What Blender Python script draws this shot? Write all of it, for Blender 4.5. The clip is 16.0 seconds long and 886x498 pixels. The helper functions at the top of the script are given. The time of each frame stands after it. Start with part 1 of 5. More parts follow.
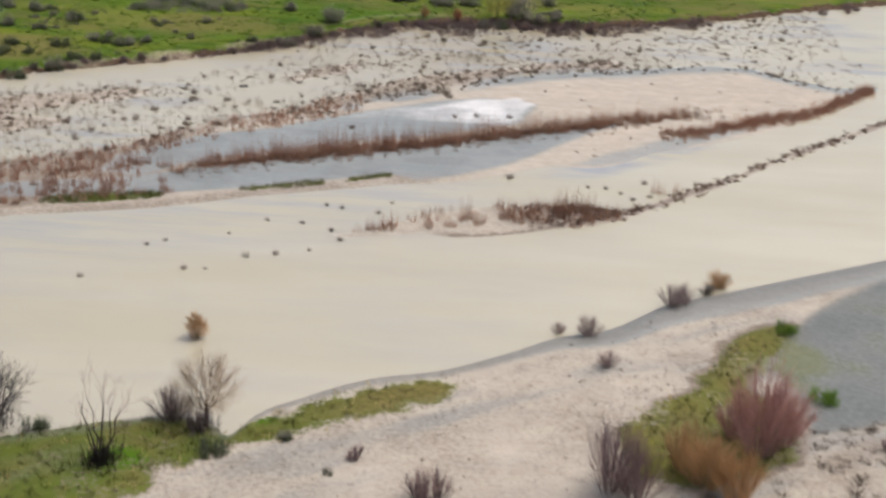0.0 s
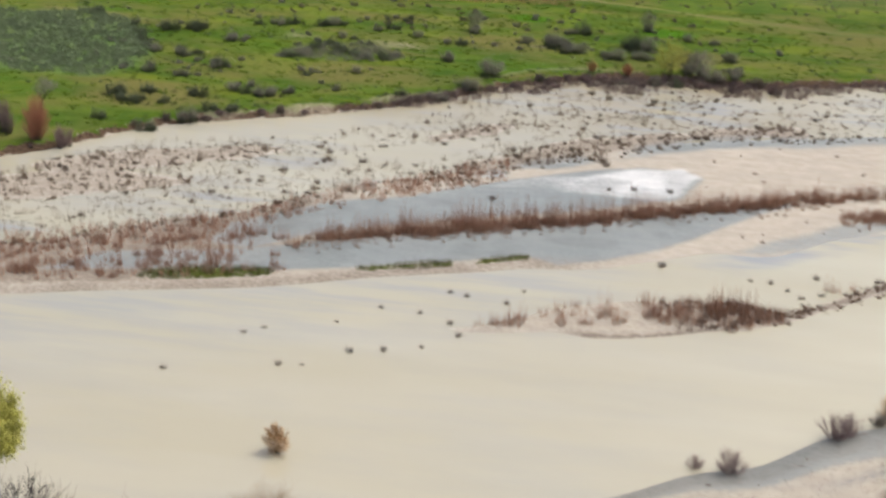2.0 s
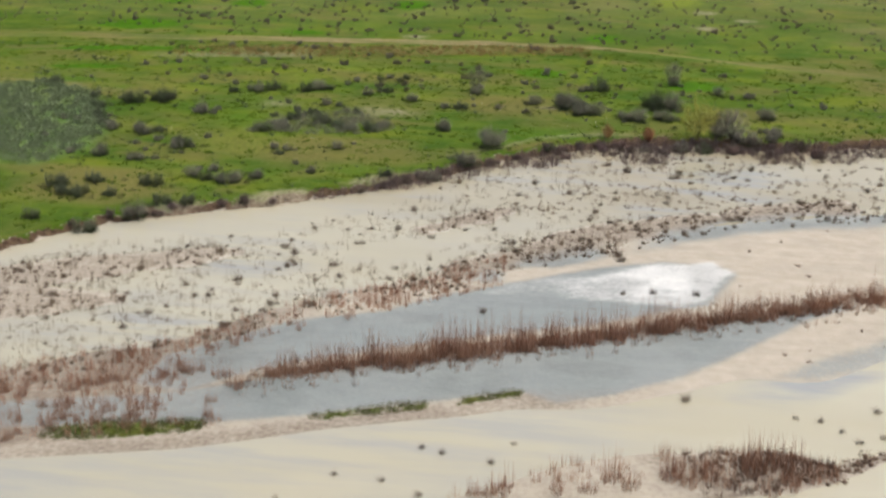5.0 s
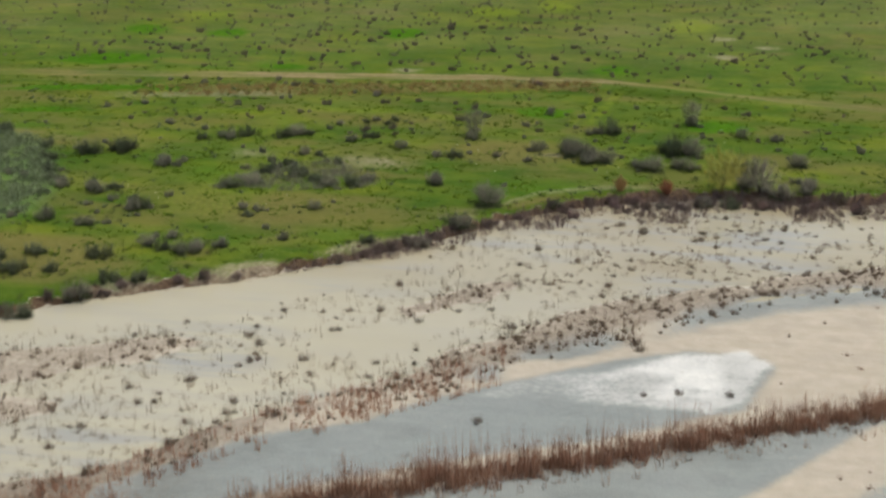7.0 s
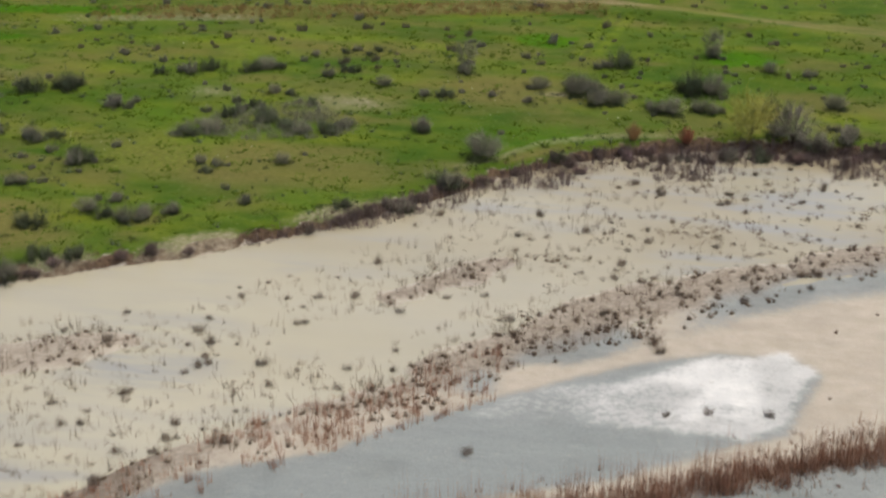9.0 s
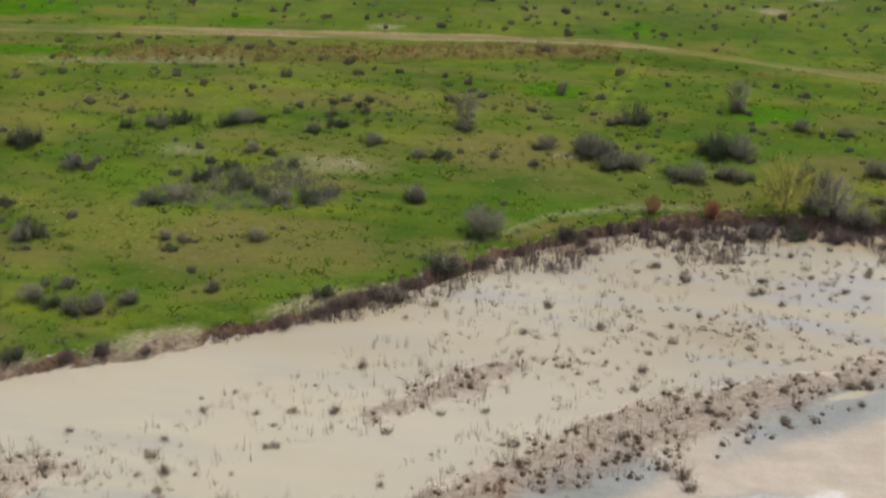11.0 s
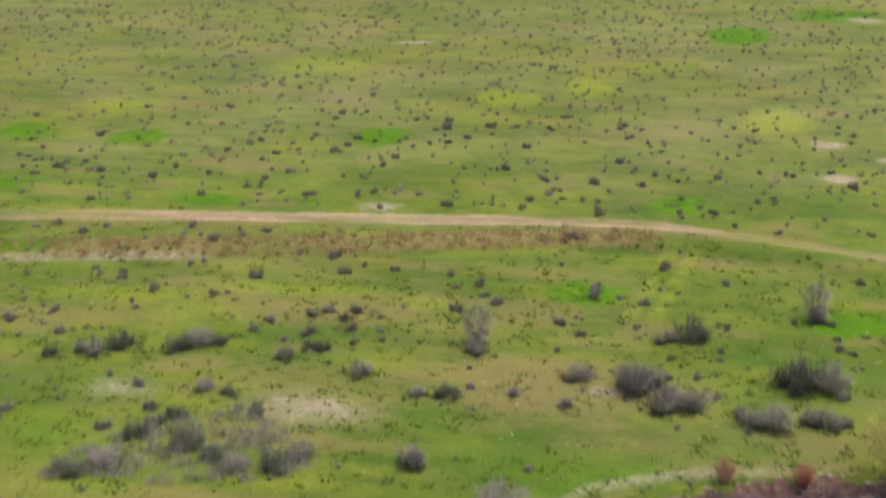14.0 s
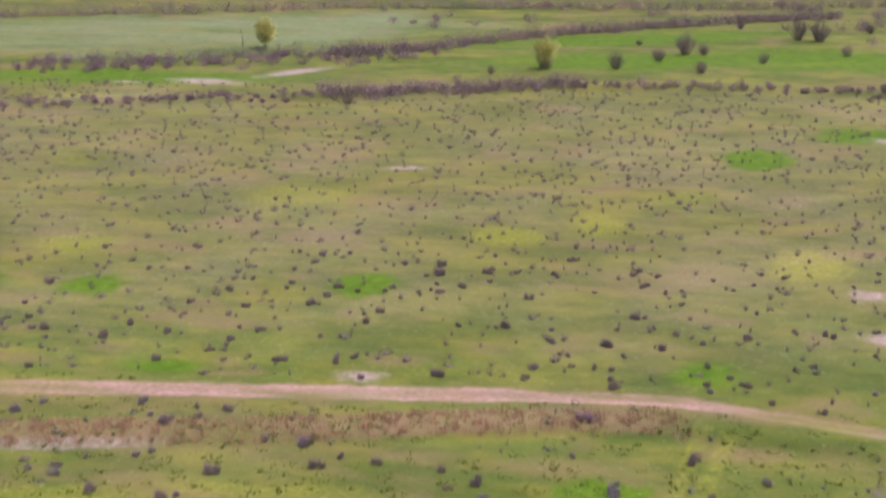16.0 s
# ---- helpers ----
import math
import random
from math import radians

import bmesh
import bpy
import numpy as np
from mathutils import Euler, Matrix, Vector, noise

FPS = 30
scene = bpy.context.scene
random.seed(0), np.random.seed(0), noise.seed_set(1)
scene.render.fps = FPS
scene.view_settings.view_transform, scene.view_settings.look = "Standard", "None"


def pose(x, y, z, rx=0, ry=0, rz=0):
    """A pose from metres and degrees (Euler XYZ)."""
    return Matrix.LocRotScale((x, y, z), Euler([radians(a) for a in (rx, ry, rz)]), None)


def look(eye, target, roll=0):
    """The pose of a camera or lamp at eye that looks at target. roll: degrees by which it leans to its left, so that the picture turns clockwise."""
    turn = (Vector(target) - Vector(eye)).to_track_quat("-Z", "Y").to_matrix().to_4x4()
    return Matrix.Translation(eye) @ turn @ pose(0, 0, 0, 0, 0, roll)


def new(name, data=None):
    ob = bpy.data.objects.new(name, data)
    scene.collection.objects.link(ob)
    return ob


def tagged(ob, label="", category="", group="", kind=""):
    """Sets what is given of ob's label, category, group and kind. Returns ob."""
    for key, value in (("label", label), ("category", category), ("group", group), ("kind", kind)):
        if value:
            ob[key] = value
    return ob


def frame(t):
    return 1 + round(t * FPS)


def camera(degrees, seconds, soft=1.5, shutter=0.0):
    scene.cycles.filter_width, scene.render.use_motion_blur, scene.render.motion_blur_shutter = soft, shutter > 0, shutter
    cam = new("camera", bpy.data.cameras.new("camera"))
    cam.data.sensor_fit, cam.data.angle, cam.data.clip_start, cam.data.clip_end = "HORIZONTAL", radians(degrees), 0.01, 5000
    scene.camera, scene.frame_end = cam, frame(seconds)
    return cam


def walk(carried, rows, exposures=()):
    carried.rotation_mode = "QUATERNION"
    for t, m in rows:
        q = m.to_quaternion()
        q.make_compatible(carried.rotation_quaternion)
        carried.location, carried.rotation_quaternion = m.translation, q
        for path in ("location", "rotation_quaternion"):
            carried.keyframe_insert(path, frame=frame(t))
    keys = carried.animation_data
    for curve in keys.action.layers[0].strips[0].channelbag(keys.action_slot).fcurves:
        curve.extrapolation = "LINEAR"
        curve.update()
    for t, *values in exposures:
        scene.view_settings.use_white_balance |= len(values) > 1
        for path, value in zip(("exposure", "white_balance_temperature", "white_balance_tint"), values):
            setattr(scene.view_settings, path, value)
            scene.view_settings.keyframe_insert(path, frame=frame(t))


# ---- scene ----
LENS = 32.54
cam = camera(LENS, 16.0, soft=2.5, shutter=0.8)


def aim(x, y, z, yaw, pitch, roll):
    """A camera pose from its place and its turn to the left of +y, its tilt up and its lean, in degrees."""
    a, b = radians(yaw), radians(pitch)
    way = Vector((-math.sin(a) * math.cos(b), math.cos(a) * math.cos(b), math.sin(b)))
    eye = Vector((x, y, z))
    return look(eye, eye + way * 100, roll)


ROWS = [
    (0.0, 0.00, -0.00, 40.00, 0.003, -21.666, 3.189),
    (0.5, 1.30, 3.23, 40.02, 2.056, -21.511, 3.090),
    (1.0, 2.27, 6.82, 39.90, 4.081, -21.332, 3.004),
    (1.5, 3.07, 10.09, 39.97, 6.026, -21.224, 2.857),
    (2.0, 3.73, 13.67, 39.82, 8.056, -21.023, 2.725),
    (2.5, 4.21, 16.99, 39.81, 9.360, -20.915, 2.295),
    (3.0, 4.58, 20.49, 39.66, 9.532, -20.727, 1.795),
    (3.5, 4.75, 23.91, 39.57, 9.633, -20.600, 1.415),
    (4.0, 4.96, 27.69, 39.38, 9.803, -20.449, 1.012),
    (4.6, 5.07, 32.08, 39.23, 9.948, -20.300, 0.633),
    (5.3, 4.85, 37.12, 39.17, 10.016, -20.190, 0.374),
    (5.9, 4.41, 41.73, 39.10, 10.052, -20.132, 0.215),
    (6.5, 3.76, 46.93, 38.91, 10.129, -20.087, 0.024),
    (7.0, 3.15, 51.60, 38.67, 10.225, -20.052, -0.170),
    (7.5, 2.64, 56.07, 38.42, 10.248, -19.970, -0.300),
    (8.0, 2.13, 60.62, 38.15, 10.266, -20.043, -0.494),
    (8.1, 2.01, 61.44, 38.11, 10.262, -20.550, -0.464),
    (8.2, 1.89, 62.25, 38.08, 10.258, -21.382, -0.434),
    (8.6, 1.44, 64.94, 38.10, 10.202, -23.600, -0.277),
    (9.1, 0.88, 68.30, 38.13, 10.131, -24.350, -0.079),
    (9.7, 0.21, 72.33, 38.17, 10.045, -24.400, 0.157),
    (10.3, -0.45, 76.36, 38.20, 9.960, -24.317, 0.394),
    (10.5, -0.59, 77.43, 38.09, 10.005, -24.248, 0.402),
    (11.0, -1.06, 80.30, 38.01, 10.094, -24.195, 0.300),
    (11.5, -1.53, 83.14, 37.73, 10.216, -24.201, 0.200),
    (12.0, -2.07, 86.59, 37.53, 10.350, -23.610, 0.011),
    (12.5, -2.73, 90.41, 37.09, 10.422, -22.723, -0.175),
    (13.0, -3.40, 94.76, 36.76, 10.514, -21.785, -0.335),
    (13.5, -4.05, 99.24, 36.45, 10.610, -20.918, -0.498),
    (14.0, -4.82, 104.06, 36.30, 10.629, -20.019, -0.641),
    (14.5, -5.49, 108.40, 36.24, 10.632, -19.232, -0.649),
    (15.0, -6.09, 112.58, 36.28, 10.603, -18.389, -0.650),
    (15.5, -6.67, 116.13, 36.34, 10.542, -17.556, -0.617),
    (16.0, -7.21, 119.56, 36.62, 10.482, -16.696, -0.638),
]
EXPOSURES = [(0.0, 0.1, 6250, 8), (3.5, 0.25, 6300, 4), (4.6, 0.22, 6350, 4), (6.5, -0.04, 6450, 0), (10.5, -0.06, 6450, 6),
             (11.5, -0.04, 6400, 5), (13.0, 0.46, 6300, 9), (14.5, 0.71, 5900, 44), (16.0, 0.73, 5700, 70)]
walk(cam, [(row[0], aim(*row[1:])) for row in ROWS], EXPOSURES)

# ---------------------------------------------------------------- world and sun
SUN_ELEVATION, SUN_AZIMUTH = 64.0, 60.0  # azimuth clockwise from +y
world = bpy.data.worlds.new("sky")
scene.world = world
world.use_nodes = True
wn = world.node_tree
sky = wn.nodes.new("ShaderNodeTexSky")
sky.sky_type = "NISHITA"
sky.sun_disc = False
sky.sun_elevation = radians(SUN_ELEVATION)
sky.sun_rotation = radians(SUN_AZIMUTH)
sky.air_density, sky.dust_density, sky.ozone_density = 0.7, 8.0, 0.5
wn.links.new(sky.outputs[0], wn.nodes["Background"].inputs[0])
wn.nodes["Background"].inputs[1].default_value = 0.15
lamp = bpy.data.lights.new("sun", "SUN")
lamp.energy, lamp.angle, lamp.color = 0.75, radians(20), (1.0, 0.98, 0.95)
sun = new("sun", lamp)
el, az = radians(SUN_ELEVATION), radians(SUN_AZIMUTH)
sun.matrix_world = look(Vector((math.sin(az) * math.cos(el), math.cos(az) * math.cos(el), math.sin(el))) * 500, (0, 0, 0))


# ---------------------------------------------------------------- materials
def nodes_of(name, roughness=0.8, specular=0.3):
    m = bpy.data.materials.new(name)
    m.use_nodes = True
    b = m.node_tree.nodes["Principled BSDF"]
    b.inputs["Roughness"].default_value = roughness
    b.inputs["Specular IOR Level"].default_value = specular
    return m, m.node_tree, b


def mixed(nt, fac, a, b):
    """A colour mix; fac, a and b are sockets or plain values."""
    n = nt.nodes.new("ShaderNodeMix")
    n.data_type = "RGBA"
    for socket, value in ((n.inputs[0], fac), (n.inputs[6], a), (n.inputs[7], b)):
        if hasattr(value, "links"):
            nt.links.new(value, socket)
        elif isinstance(value, tuple):
            socket.default_value = (*value, 1)
        else:
            socket.default_value = value
    return n.outputs[2]


def noised(nt, scale, detail=4.0, low=0.3, high=0.7, stretch=(1, 1, 1), turn=0.0, rough=0.6):
    """A noise between 0 and 1 in world metres, with its contrast set by low and high."""
    geo = nt.nodes.new("ShaderNodeNewGeometry")
    mp = nt.nodes.new("ShaderNodeMapping")
    mp.inputs["Scale"].default_value = stretch
    mp.inputs["Rotation"].default_value = (0, 0, radians(turn))
    nt.links.new(geo.outputs["Position"], mp.inputs["Vector"])
    n = nt.nodes.new("ShaderNodeTexNoise")
    n.inputs["Scale"].default_value, n.inputs["Detail"].default_value = scale, detail
    n.inputs["Roughness"].default_value = rough
    nt.links.new(mp.outputs[0], n.inputs["Vector"])
    r = nt.nodes.new("ShaderNodeMapRange")
    r.inputs["From Min"].default_value, r.inputs["From Max"].default_value = low, high
    nt.links.new(n.outputs["Fac"], r.inputs["Value"])
    return r.outputs[0]


def math_node(nt, op, a, b):
    n = nt.nodes.new("ShaderNodeMath")
    n.operation = op
    n.use_clamp = True
    for socket, value in zip(n.inputs, (a, b)):
        if hasattr(value, "links"):
            nt.links.new(value, socket)
        else:
            socket.default_value = value
    return n.outputs[0]


def bumped(nt, b, height, strength, distance):
    n = nt.nodes.new("ShaderNodeBump")
    n.inputs["Strength"].default_value, n.inputs["Distance"].default_value = strength, distance
    nt.links.new(height, n.inputs["Height"])
    nt.links.new(n.outputs[0], b.inputs["Normal"])


def plant_material(name, dark, light, third, roughness=0.85, size=9.0, depth=0.3):
    """Twigs, stems or leaves: a colour of its own for each plant and each loose piece, with grain."""
    m, nt, b = nodes_of(name, roughness, 0.15)
    info = nt.nodes.new("ShaderNodeObjectInfo")
    geo = nt.nodes.new("ShaderNodeNewGeometry")
    c = mixed(nt, geo.outputs["Random Per Island"], dark, light)
    c = mixed(nt, math_node(nt, "MULTIPLY", info.outputs["Random"], 0.75), c, third)
    grain = noised(nt, size, 3, 0.3, 0.75)
    c = mixed(nt, math_node(nt, "MULTIPLY", grain, depth), c, tuple(v * 0.5 for v in dark))
    nt.links.new(c, b.inputs["Base Color"])
    return m


BARK = plant_material("bark", (0.042, 0.033, 0.030), (0.084, 0.072, 0.060), (0.060, 0.048, 0.042))
SHRUB_STEM = plant_material("shrub_stem", (0.058, 0.053, 0.044), (0.130, 0.109, 0.104), (0.097, 0.091, 0.071))
SHRUB_TWIG = plant_material("shrub_twig", (0.240, 0.220, 0.180), (0.450, 0.410, 0.355), (0.290, 0.290, 0.205))
SHRUB_GREEN = plant_material("shrub_leaf", (0.120, 0.150, 0.080), (0.250, 0.275, 0.180), (0.190, 0.205, 0.140))
GROVE_LEAF = plant_material("grove_leaf", (0.160, 0.210, 0.110), (0.300, 0.360, 0.205), (0.240, 0.280, 0.165))
RUST_TWIG = plant_material("rust_twig", (0.380, 0.150, 0.095), (0.600, 0.280, 0.180), (0.480, 0.220, 0.150))
RED_TWIG = plant_material("red_twig", (0.420, 0.220, 0.185), (0.640, 0.410, 0.360), (0.520, 0.310, 0.270))
DUSK_TWIG = plant_material("dusk_twig", (0.160, 0.120, 0.112), (0.310, 0.240, 0.228), (0.230, 0.175, 0.155))
HAZE_TWIG = plant_material("haze_twig", (0.330, 0.240, 0.150), (0.500, 0.390, 0.270), (0.420, 0.310, 0.210))
ORANGE_TWIG = plant_material("orange_twig", (0.400, 0.235, 0.105), (0.640, 0.415, 0.215), (0.500, 0.345, 0.180))
LUSH_LEAF = plant_material("lush_leaf", (0.100, 0.200, 0.020), (0.210, 0.330, 0.050), (0.150, 0.260, 0.030))
MAUVE_TWIG = plant_material("mauve_twig", (0.229, 0.154, 0.154), (0.409, 0.306, 0.306), (0.289, 0.203, 0.170))
WILLOW_LEAF = plant_material("willow_leaf", (0.400, 0.390, 0.075), (0.600, 0.570, 0.170), (0.480, 0.470, 0.130))
FAR_LEAF = plant_material("far_leaf", (0.40, 0.46, 0.08), (0.60, 0.64, 0.16), (0.48, 0.54, 0.13))
# low leaves; the shade low in the shrubs is put into this colour too
SHADED_LOW = plant_material("shaded_low_leaf", (0.040, 0.054, 0.024), (0.090, 0.105, 0.051), (0.066, 0.079, 0.041))
REED = plant_material("dry_reed", (0.350, 0.170, 0.115), (0.590, 0.365, 0.255), (0.460, 0.280, 0.180))
REED_BASE = plant_material("reed_base", (0.114, 0.062, 0.047), (0.227, 0.131, 0.105), (0.174, 0.122, 0.087))
TUFT = plant_material("marsh_tuft", (0.092, 0.076, 0.058), (0.215, 0.172, 0.132), (0.185, 0.120, 0.086))
PALE_STALK = plant_material("pale_stalk", (0.200, 0.165, 0.115), (0.360, 0.300, 0.215), (0.300, 0.215, 0.150))
MEADOW_TUFT = plant_material("meadow_tuft", (0.075, 0.110, 0.042), (0.165, 0.200, 0.098), (0.125, 0.155, 0.072))
DRY_GRASS = plant_material("dry_grass", (0.461, 0.357, 0.162), (0.714, 0.576, 0.299), (0.554, 0.472, 0.208))
GRASS_BLADE = plant_material("grass_blade", (0.075, 0.088, 0.022), (0.150, 0.150, 0.045), (0.115, 0.120, 0.035))
HEDGE_TWIG = plant_material("hedge_twig", (0.145, 0.105, 0.088), (0.300, 0.240, 0.205), (0.210, 0.185, 0.135))
PLAIN_TUFT = plant_material("plain_tuft", (0.095, 0.098, 0.058), (0.195, 0.185, 0.120), (0.145, 0.152, 0.085))
PLAIN_HEAD = plant_material("plain_head", (0.165, 0.140, 0.105), (0.320, 0.275, 0.215), (0.240, 0.205, 0.155))
STRAW = plant_material("straw", (0.320, 0.220, 0.085), (0.530, 0.390, 0.180), (0.420, 0.310, 0.125))
MEADOW_BLADE = plant_material("meadow_blade", (0.062, 0.120, 0.010), (0.16, 0.21, 0.025), (0.10, 0.16, 0.014), 0.9, 0.9, 0.25)
PETAL = plant_material("petal", (0.750, 0.750, 0.700), (0.850, 0.850, 0.800), (0.800, 0.800, 0.750))


def water_material():
    m, nt, b = nodes_of("muddy_water", 0.05, 1.0)
    b.inputs["IOR"].default_value = 1.5
    slow = noised(nt, 0.05, 3, 0.35, 0.65, (0.6, 2.2, 1), -30)
    streak = noised(nt, 0.12, 5, 0.45, 0.65, (0.5, 1.8, 1), -24)
    c = mixed(nt, slow, (0.445, 0.405, 0.295), (0.465, 0.43, 0.335))
    c = mixed(nt, math_node(nt, "MULTIPLY", streak, 0.3), c, (0.36, 0.355, 0.32))
    nt.links.new(c, b.inputs["Base Color"])
    sky_sheen = nt.nodes.new("ShaderNodeAttribute")
    sky_sheen.attribute_name = "sky_sheen"
    sep = nt.nodes.new("ShaderNodeSeparateColor")
    nt.links.new(sky_sheen.outputs["Color"], sep.inputs[0])
    # paler water: reflected bright sky put into the base colour
    c = mixed(nt, sep.outputs[0], c, mixed(nt, slow, (0.468, 0.428, 0.306), (0.512, 0.476, 0.362)))
    c = mixed(nt, sep.outputs[2], c, mixed(nt, slow, (0.335, 0.285, 0.184), (0.412, 0.357, 0.240)))
    # bluish grey streaks: sky light on the water, given as colour
    cool = noised(nt, 0.22, 5, 0.42, 0.62, (0.35, 2.0, 1), -24)
    c = mixed(nt, math_node(nt, "MULTIPLY", sep.outputs[1], cool), c, (0.325, 0.333, 0.330))
    nt.links.new(c, b.inputs["Base Color"])
    ripple = noised(nt, 1.6, 4, 0.2, 0.8, (0.7, 1.6, 1), -20)
    bumped(nt, b, ripple, 0.10, 0.03)
    return m


def ground_material():
    """Meadow, sand, gravel, silt, bare earth and wheel tracks, laid by the masks of the ground sheet."""
    m, nt, b = nodes_of("river_plain", 0.9, 0.08)
    masks = []
    for name in ("zone_a", "zone_b", "zone_c", "zone_d"):
        at = nt.nodes.new("ShaderNodeAttribute")
        at.attribute_name = name
        sep = nt.nodes.new("ShaderNodeSeparateColor")
        nt.links.new(at.outputs["Color"], sep.inputs[0])
        masks += [sep.outputs[0], sep.outputs[1], sep.outputs[2]]
    fine = noised(nt, 7.0, 5, 0.3, 0.72)
    mid = noised(nt, 0.9, 5, 0.35, 0.68)
    wide = noised(nt, 0.10, 5, 0.40, 0.60, (1, 1.7, 1), -8)
    broad = noised(nt, 0.035, 3, 0.38, 0.62, (1, 1.6, 1), 8)
    stones = noised(nt, 14.0, 2, 0.3, 0.75)
    band = noised(nt, 0.30, 4, 0.35, 0.7, (0.3, 1.8, 1), -28)
    edge = noised(nt, 3.2, 5, 0.3, 0.7)

    def ragged(mask, width=0.5):
        """A mask whose soft edge is broken up into small patches."""
        r = nt.nodes.new("ShaderNodeMapRange")
        r.inputs["From Min"].default_value, r.inputs["From Max"].default_value = 0.5 - width * 0.35, 0.5 + width * 0.35
        n = nt.nodes.new("ShaderNodeMath")
        n.operation = "MULTIPLY_ADD"
        nt.links.new(edge, n.inputs[0])
        n.inputs[1].default_value = width
        m2 = nt.nodes.new("ShaderNodeMath")
        m2.operation = "SUBTRACT"
        nt.links.new(mask, m2.inputs[0])
        m2.inputs[1].default_value = width * 0.5
        nt.links.new(m2.outputs[0], n.inputs[2])
        nt.links.new(n.outputs[0], r.inputs["Value"])
        return r.outputs[0]

    def half(mask):
        """A mask half soft and half ragged."""
        return math_node(nt, "ADD", math_node(nt, "MULTIPLY", mask, 0.5), math_node(nt, "MULTIPLY", ragged(mask, 0.8), 0.5))

    grass, gravel, white, silt, bare, lush, yellow, track, dry, crop, rooty_shade, wet = masks
    grass, rooty_shade = ragged(grass, 0.6), ragged(rooty_shade, 0.6)
    gravel, white, silt, bare, lush, yellow = (half(k) for k in (gravel, white, silt, bare, lush, yellow))
    # sand
    lump = noised(nt, 0.30, 5, 0.45, 0.62, (1, 1.6, 1), -10)
    blot = noised(nt, 0.17, 5, 0.48, 0.64, (1, 1.7, 1), 6)
    tiny = noised(nt, 2.6, 4, 0.36, 0.66, (1, 1.5, 1))
    sand = mixed(nt, mid, (0.455, 0.404, 0.330), (0.54, 0.494, 0.420))
    drift = noised(nt, 0.55, 5, 0.42, 0.66, (0.28, 2.2, 1), -34)
    sand = mixed(nt, math_node(nt, "MULTIPLY", band, 0.3), sand, (0.42, 0.37, 0.31))
    sand = mixed(nt, math_node(nt, "MULTIPLY", drift, 0.2), sand, (0.35, 0.30, 0.245))
    sand = mixed(nt, math_node(nt, "MULTIPLY", stones, 0.3), sand, (0.36, 0.31, 0.26))
    sand = mixed(nt, math_node(nt, "MULTIPLY", lump, 0.3), sand, (0.36, 0.32, 0.28))
    # gravel
    grav = mixed(nt, stones, (0.165, 0.188, 0.188), (0.28, 0.305, 0.305))
    grav = mixed(nt, math_node(nt, "MULTIPLY", band, 0.4), grav, (0.34, 0.355, 0.345))
    grav = mixed(nt, math_node(nt, "MULTIPLY", tiny, 0.3), grav, (0.30, 0.31, 0.30))
    c = mixed(nt, gravel, sand, grav)
    pale = mixed(nt, mid, (0.66, 0.66, 0.65), (0.80, 0.79, 0.77))
    pale = mixed(nt, math_node(nt, "MULTIPLY", tiny, 0.4), pale, (0.55, 0.55, 0.54))
    c = mixed(nt, white, c, pale)
    mud = mixed(nt, tiny, (0.165, 0.130, 0.102), (0.245, 0.202, 0.165))
    # mostly real silt; also carries a shade line painted on the island's step
    c = mixed(nt, silt, c, mud)
    # brown roots of the bank face, darkened further by painted bank shadow
    c = mixed(nt, rooty_shade, c, mixed(nt, tiny, (0.052, 0.033, 0.022), (0.145, 0.098, 0.064)))
    # meadow
    green = mixed(nt, wide, (0.056, 0.130, 0.010), (0.138, 0.170, 0.022))
    green = mixed(nt, math_node(nt, "MULTIPLY", broad, 0.5), green, (0.060, 0.146, 0.010))
    green = mixed(nt, math_node(nt, "MULTIPLY", lump, 0.8), green, (0.028, 0.082, 0.006))
    green = mixed(nt, math_node(nt, "MULTIPLY", blot, 0.85), green, (0.155, 0.185, 0.012))
    green = mixed(nt, math_node(nt, "MULTIPLY", mid, 0.4), green, (0.110, 0.130, 0.012))
    green = mixed(nt, math_node(nt, "MULTIPLY", tiny, 0.42), green, (0.030, 0.075, 0.007))
    green = mixed(nt, math_node(nt, "MULTIPLY", fine, 0.35), green, (0.150, 0.180, 0.022))
    swath = noised(nt, 0.055, 4, 0.44, 0.60, (1, 2.6, 1), 4)
    green = mixed(nt, math_node(nt, "MULTIPLY", swath, 0.62), green, mixed(nt, mid, (0.022, 0.068, 0.004), (0.044, 0.094, 0.006)))
    green = mixed(nt, dry, green, mixed(nt, tiny, (0.128, 0.110, 0.034), (0.190, 0.158, 0.058)))
    green = mixed(nt, lush, green, mixed(nt, mid, (0.038, 0.112, 0.0), (0.064, 0.156, 0.0)))
    green = mixed(nt, yellow, green, mixed(nt, tiny, (0.125, 0.185, 0.008), (0.22, 0.265, 0.014)))
    green = mixed(nt, crop, green, mixed(nt, mid, (0.095, 0.17, 0.05), (0.15, 0.225, 0.085)))
    c = mixed(nt, grass, c, green)
    earth = mixed(nt, mid, (0.33, 0.28, 0.20), (0.45, 0.39, 0.30))
    earth = mixed(nt, math_node(nt, "MULTIPLY", fine, 0.35), earth, (0.25, 0.22, 0.14))
    c = mixed(nt, bare, c, earth)
    ruts = mixed(nt, tiny, (0.27, 0.185, 0.11), (0.43, 0.315, 0.215))
    c = mixed(nt, track, c, ruts)
    c = mixed(nt, math_node(nt, "MULTIPLY", wet, 0.9), c, mixed(nt, tiny, (0.075, 0.087, 0.080), (0.135, 0.15, 0.145)))
    nt.links.new(c, b.inputs["Base Color"])
    spec = nt.nodes.new("ShaderNodeMapRange")
    spec.inputs["To Min"].default_value, spec.inputs["To Max"].default_value = 0.08, 0.5
    nt.links.new(gravel, spec.inputs["Value"])
    nt.links.new(spec.outputs[0], b.inputs["Specular IOR Level"])
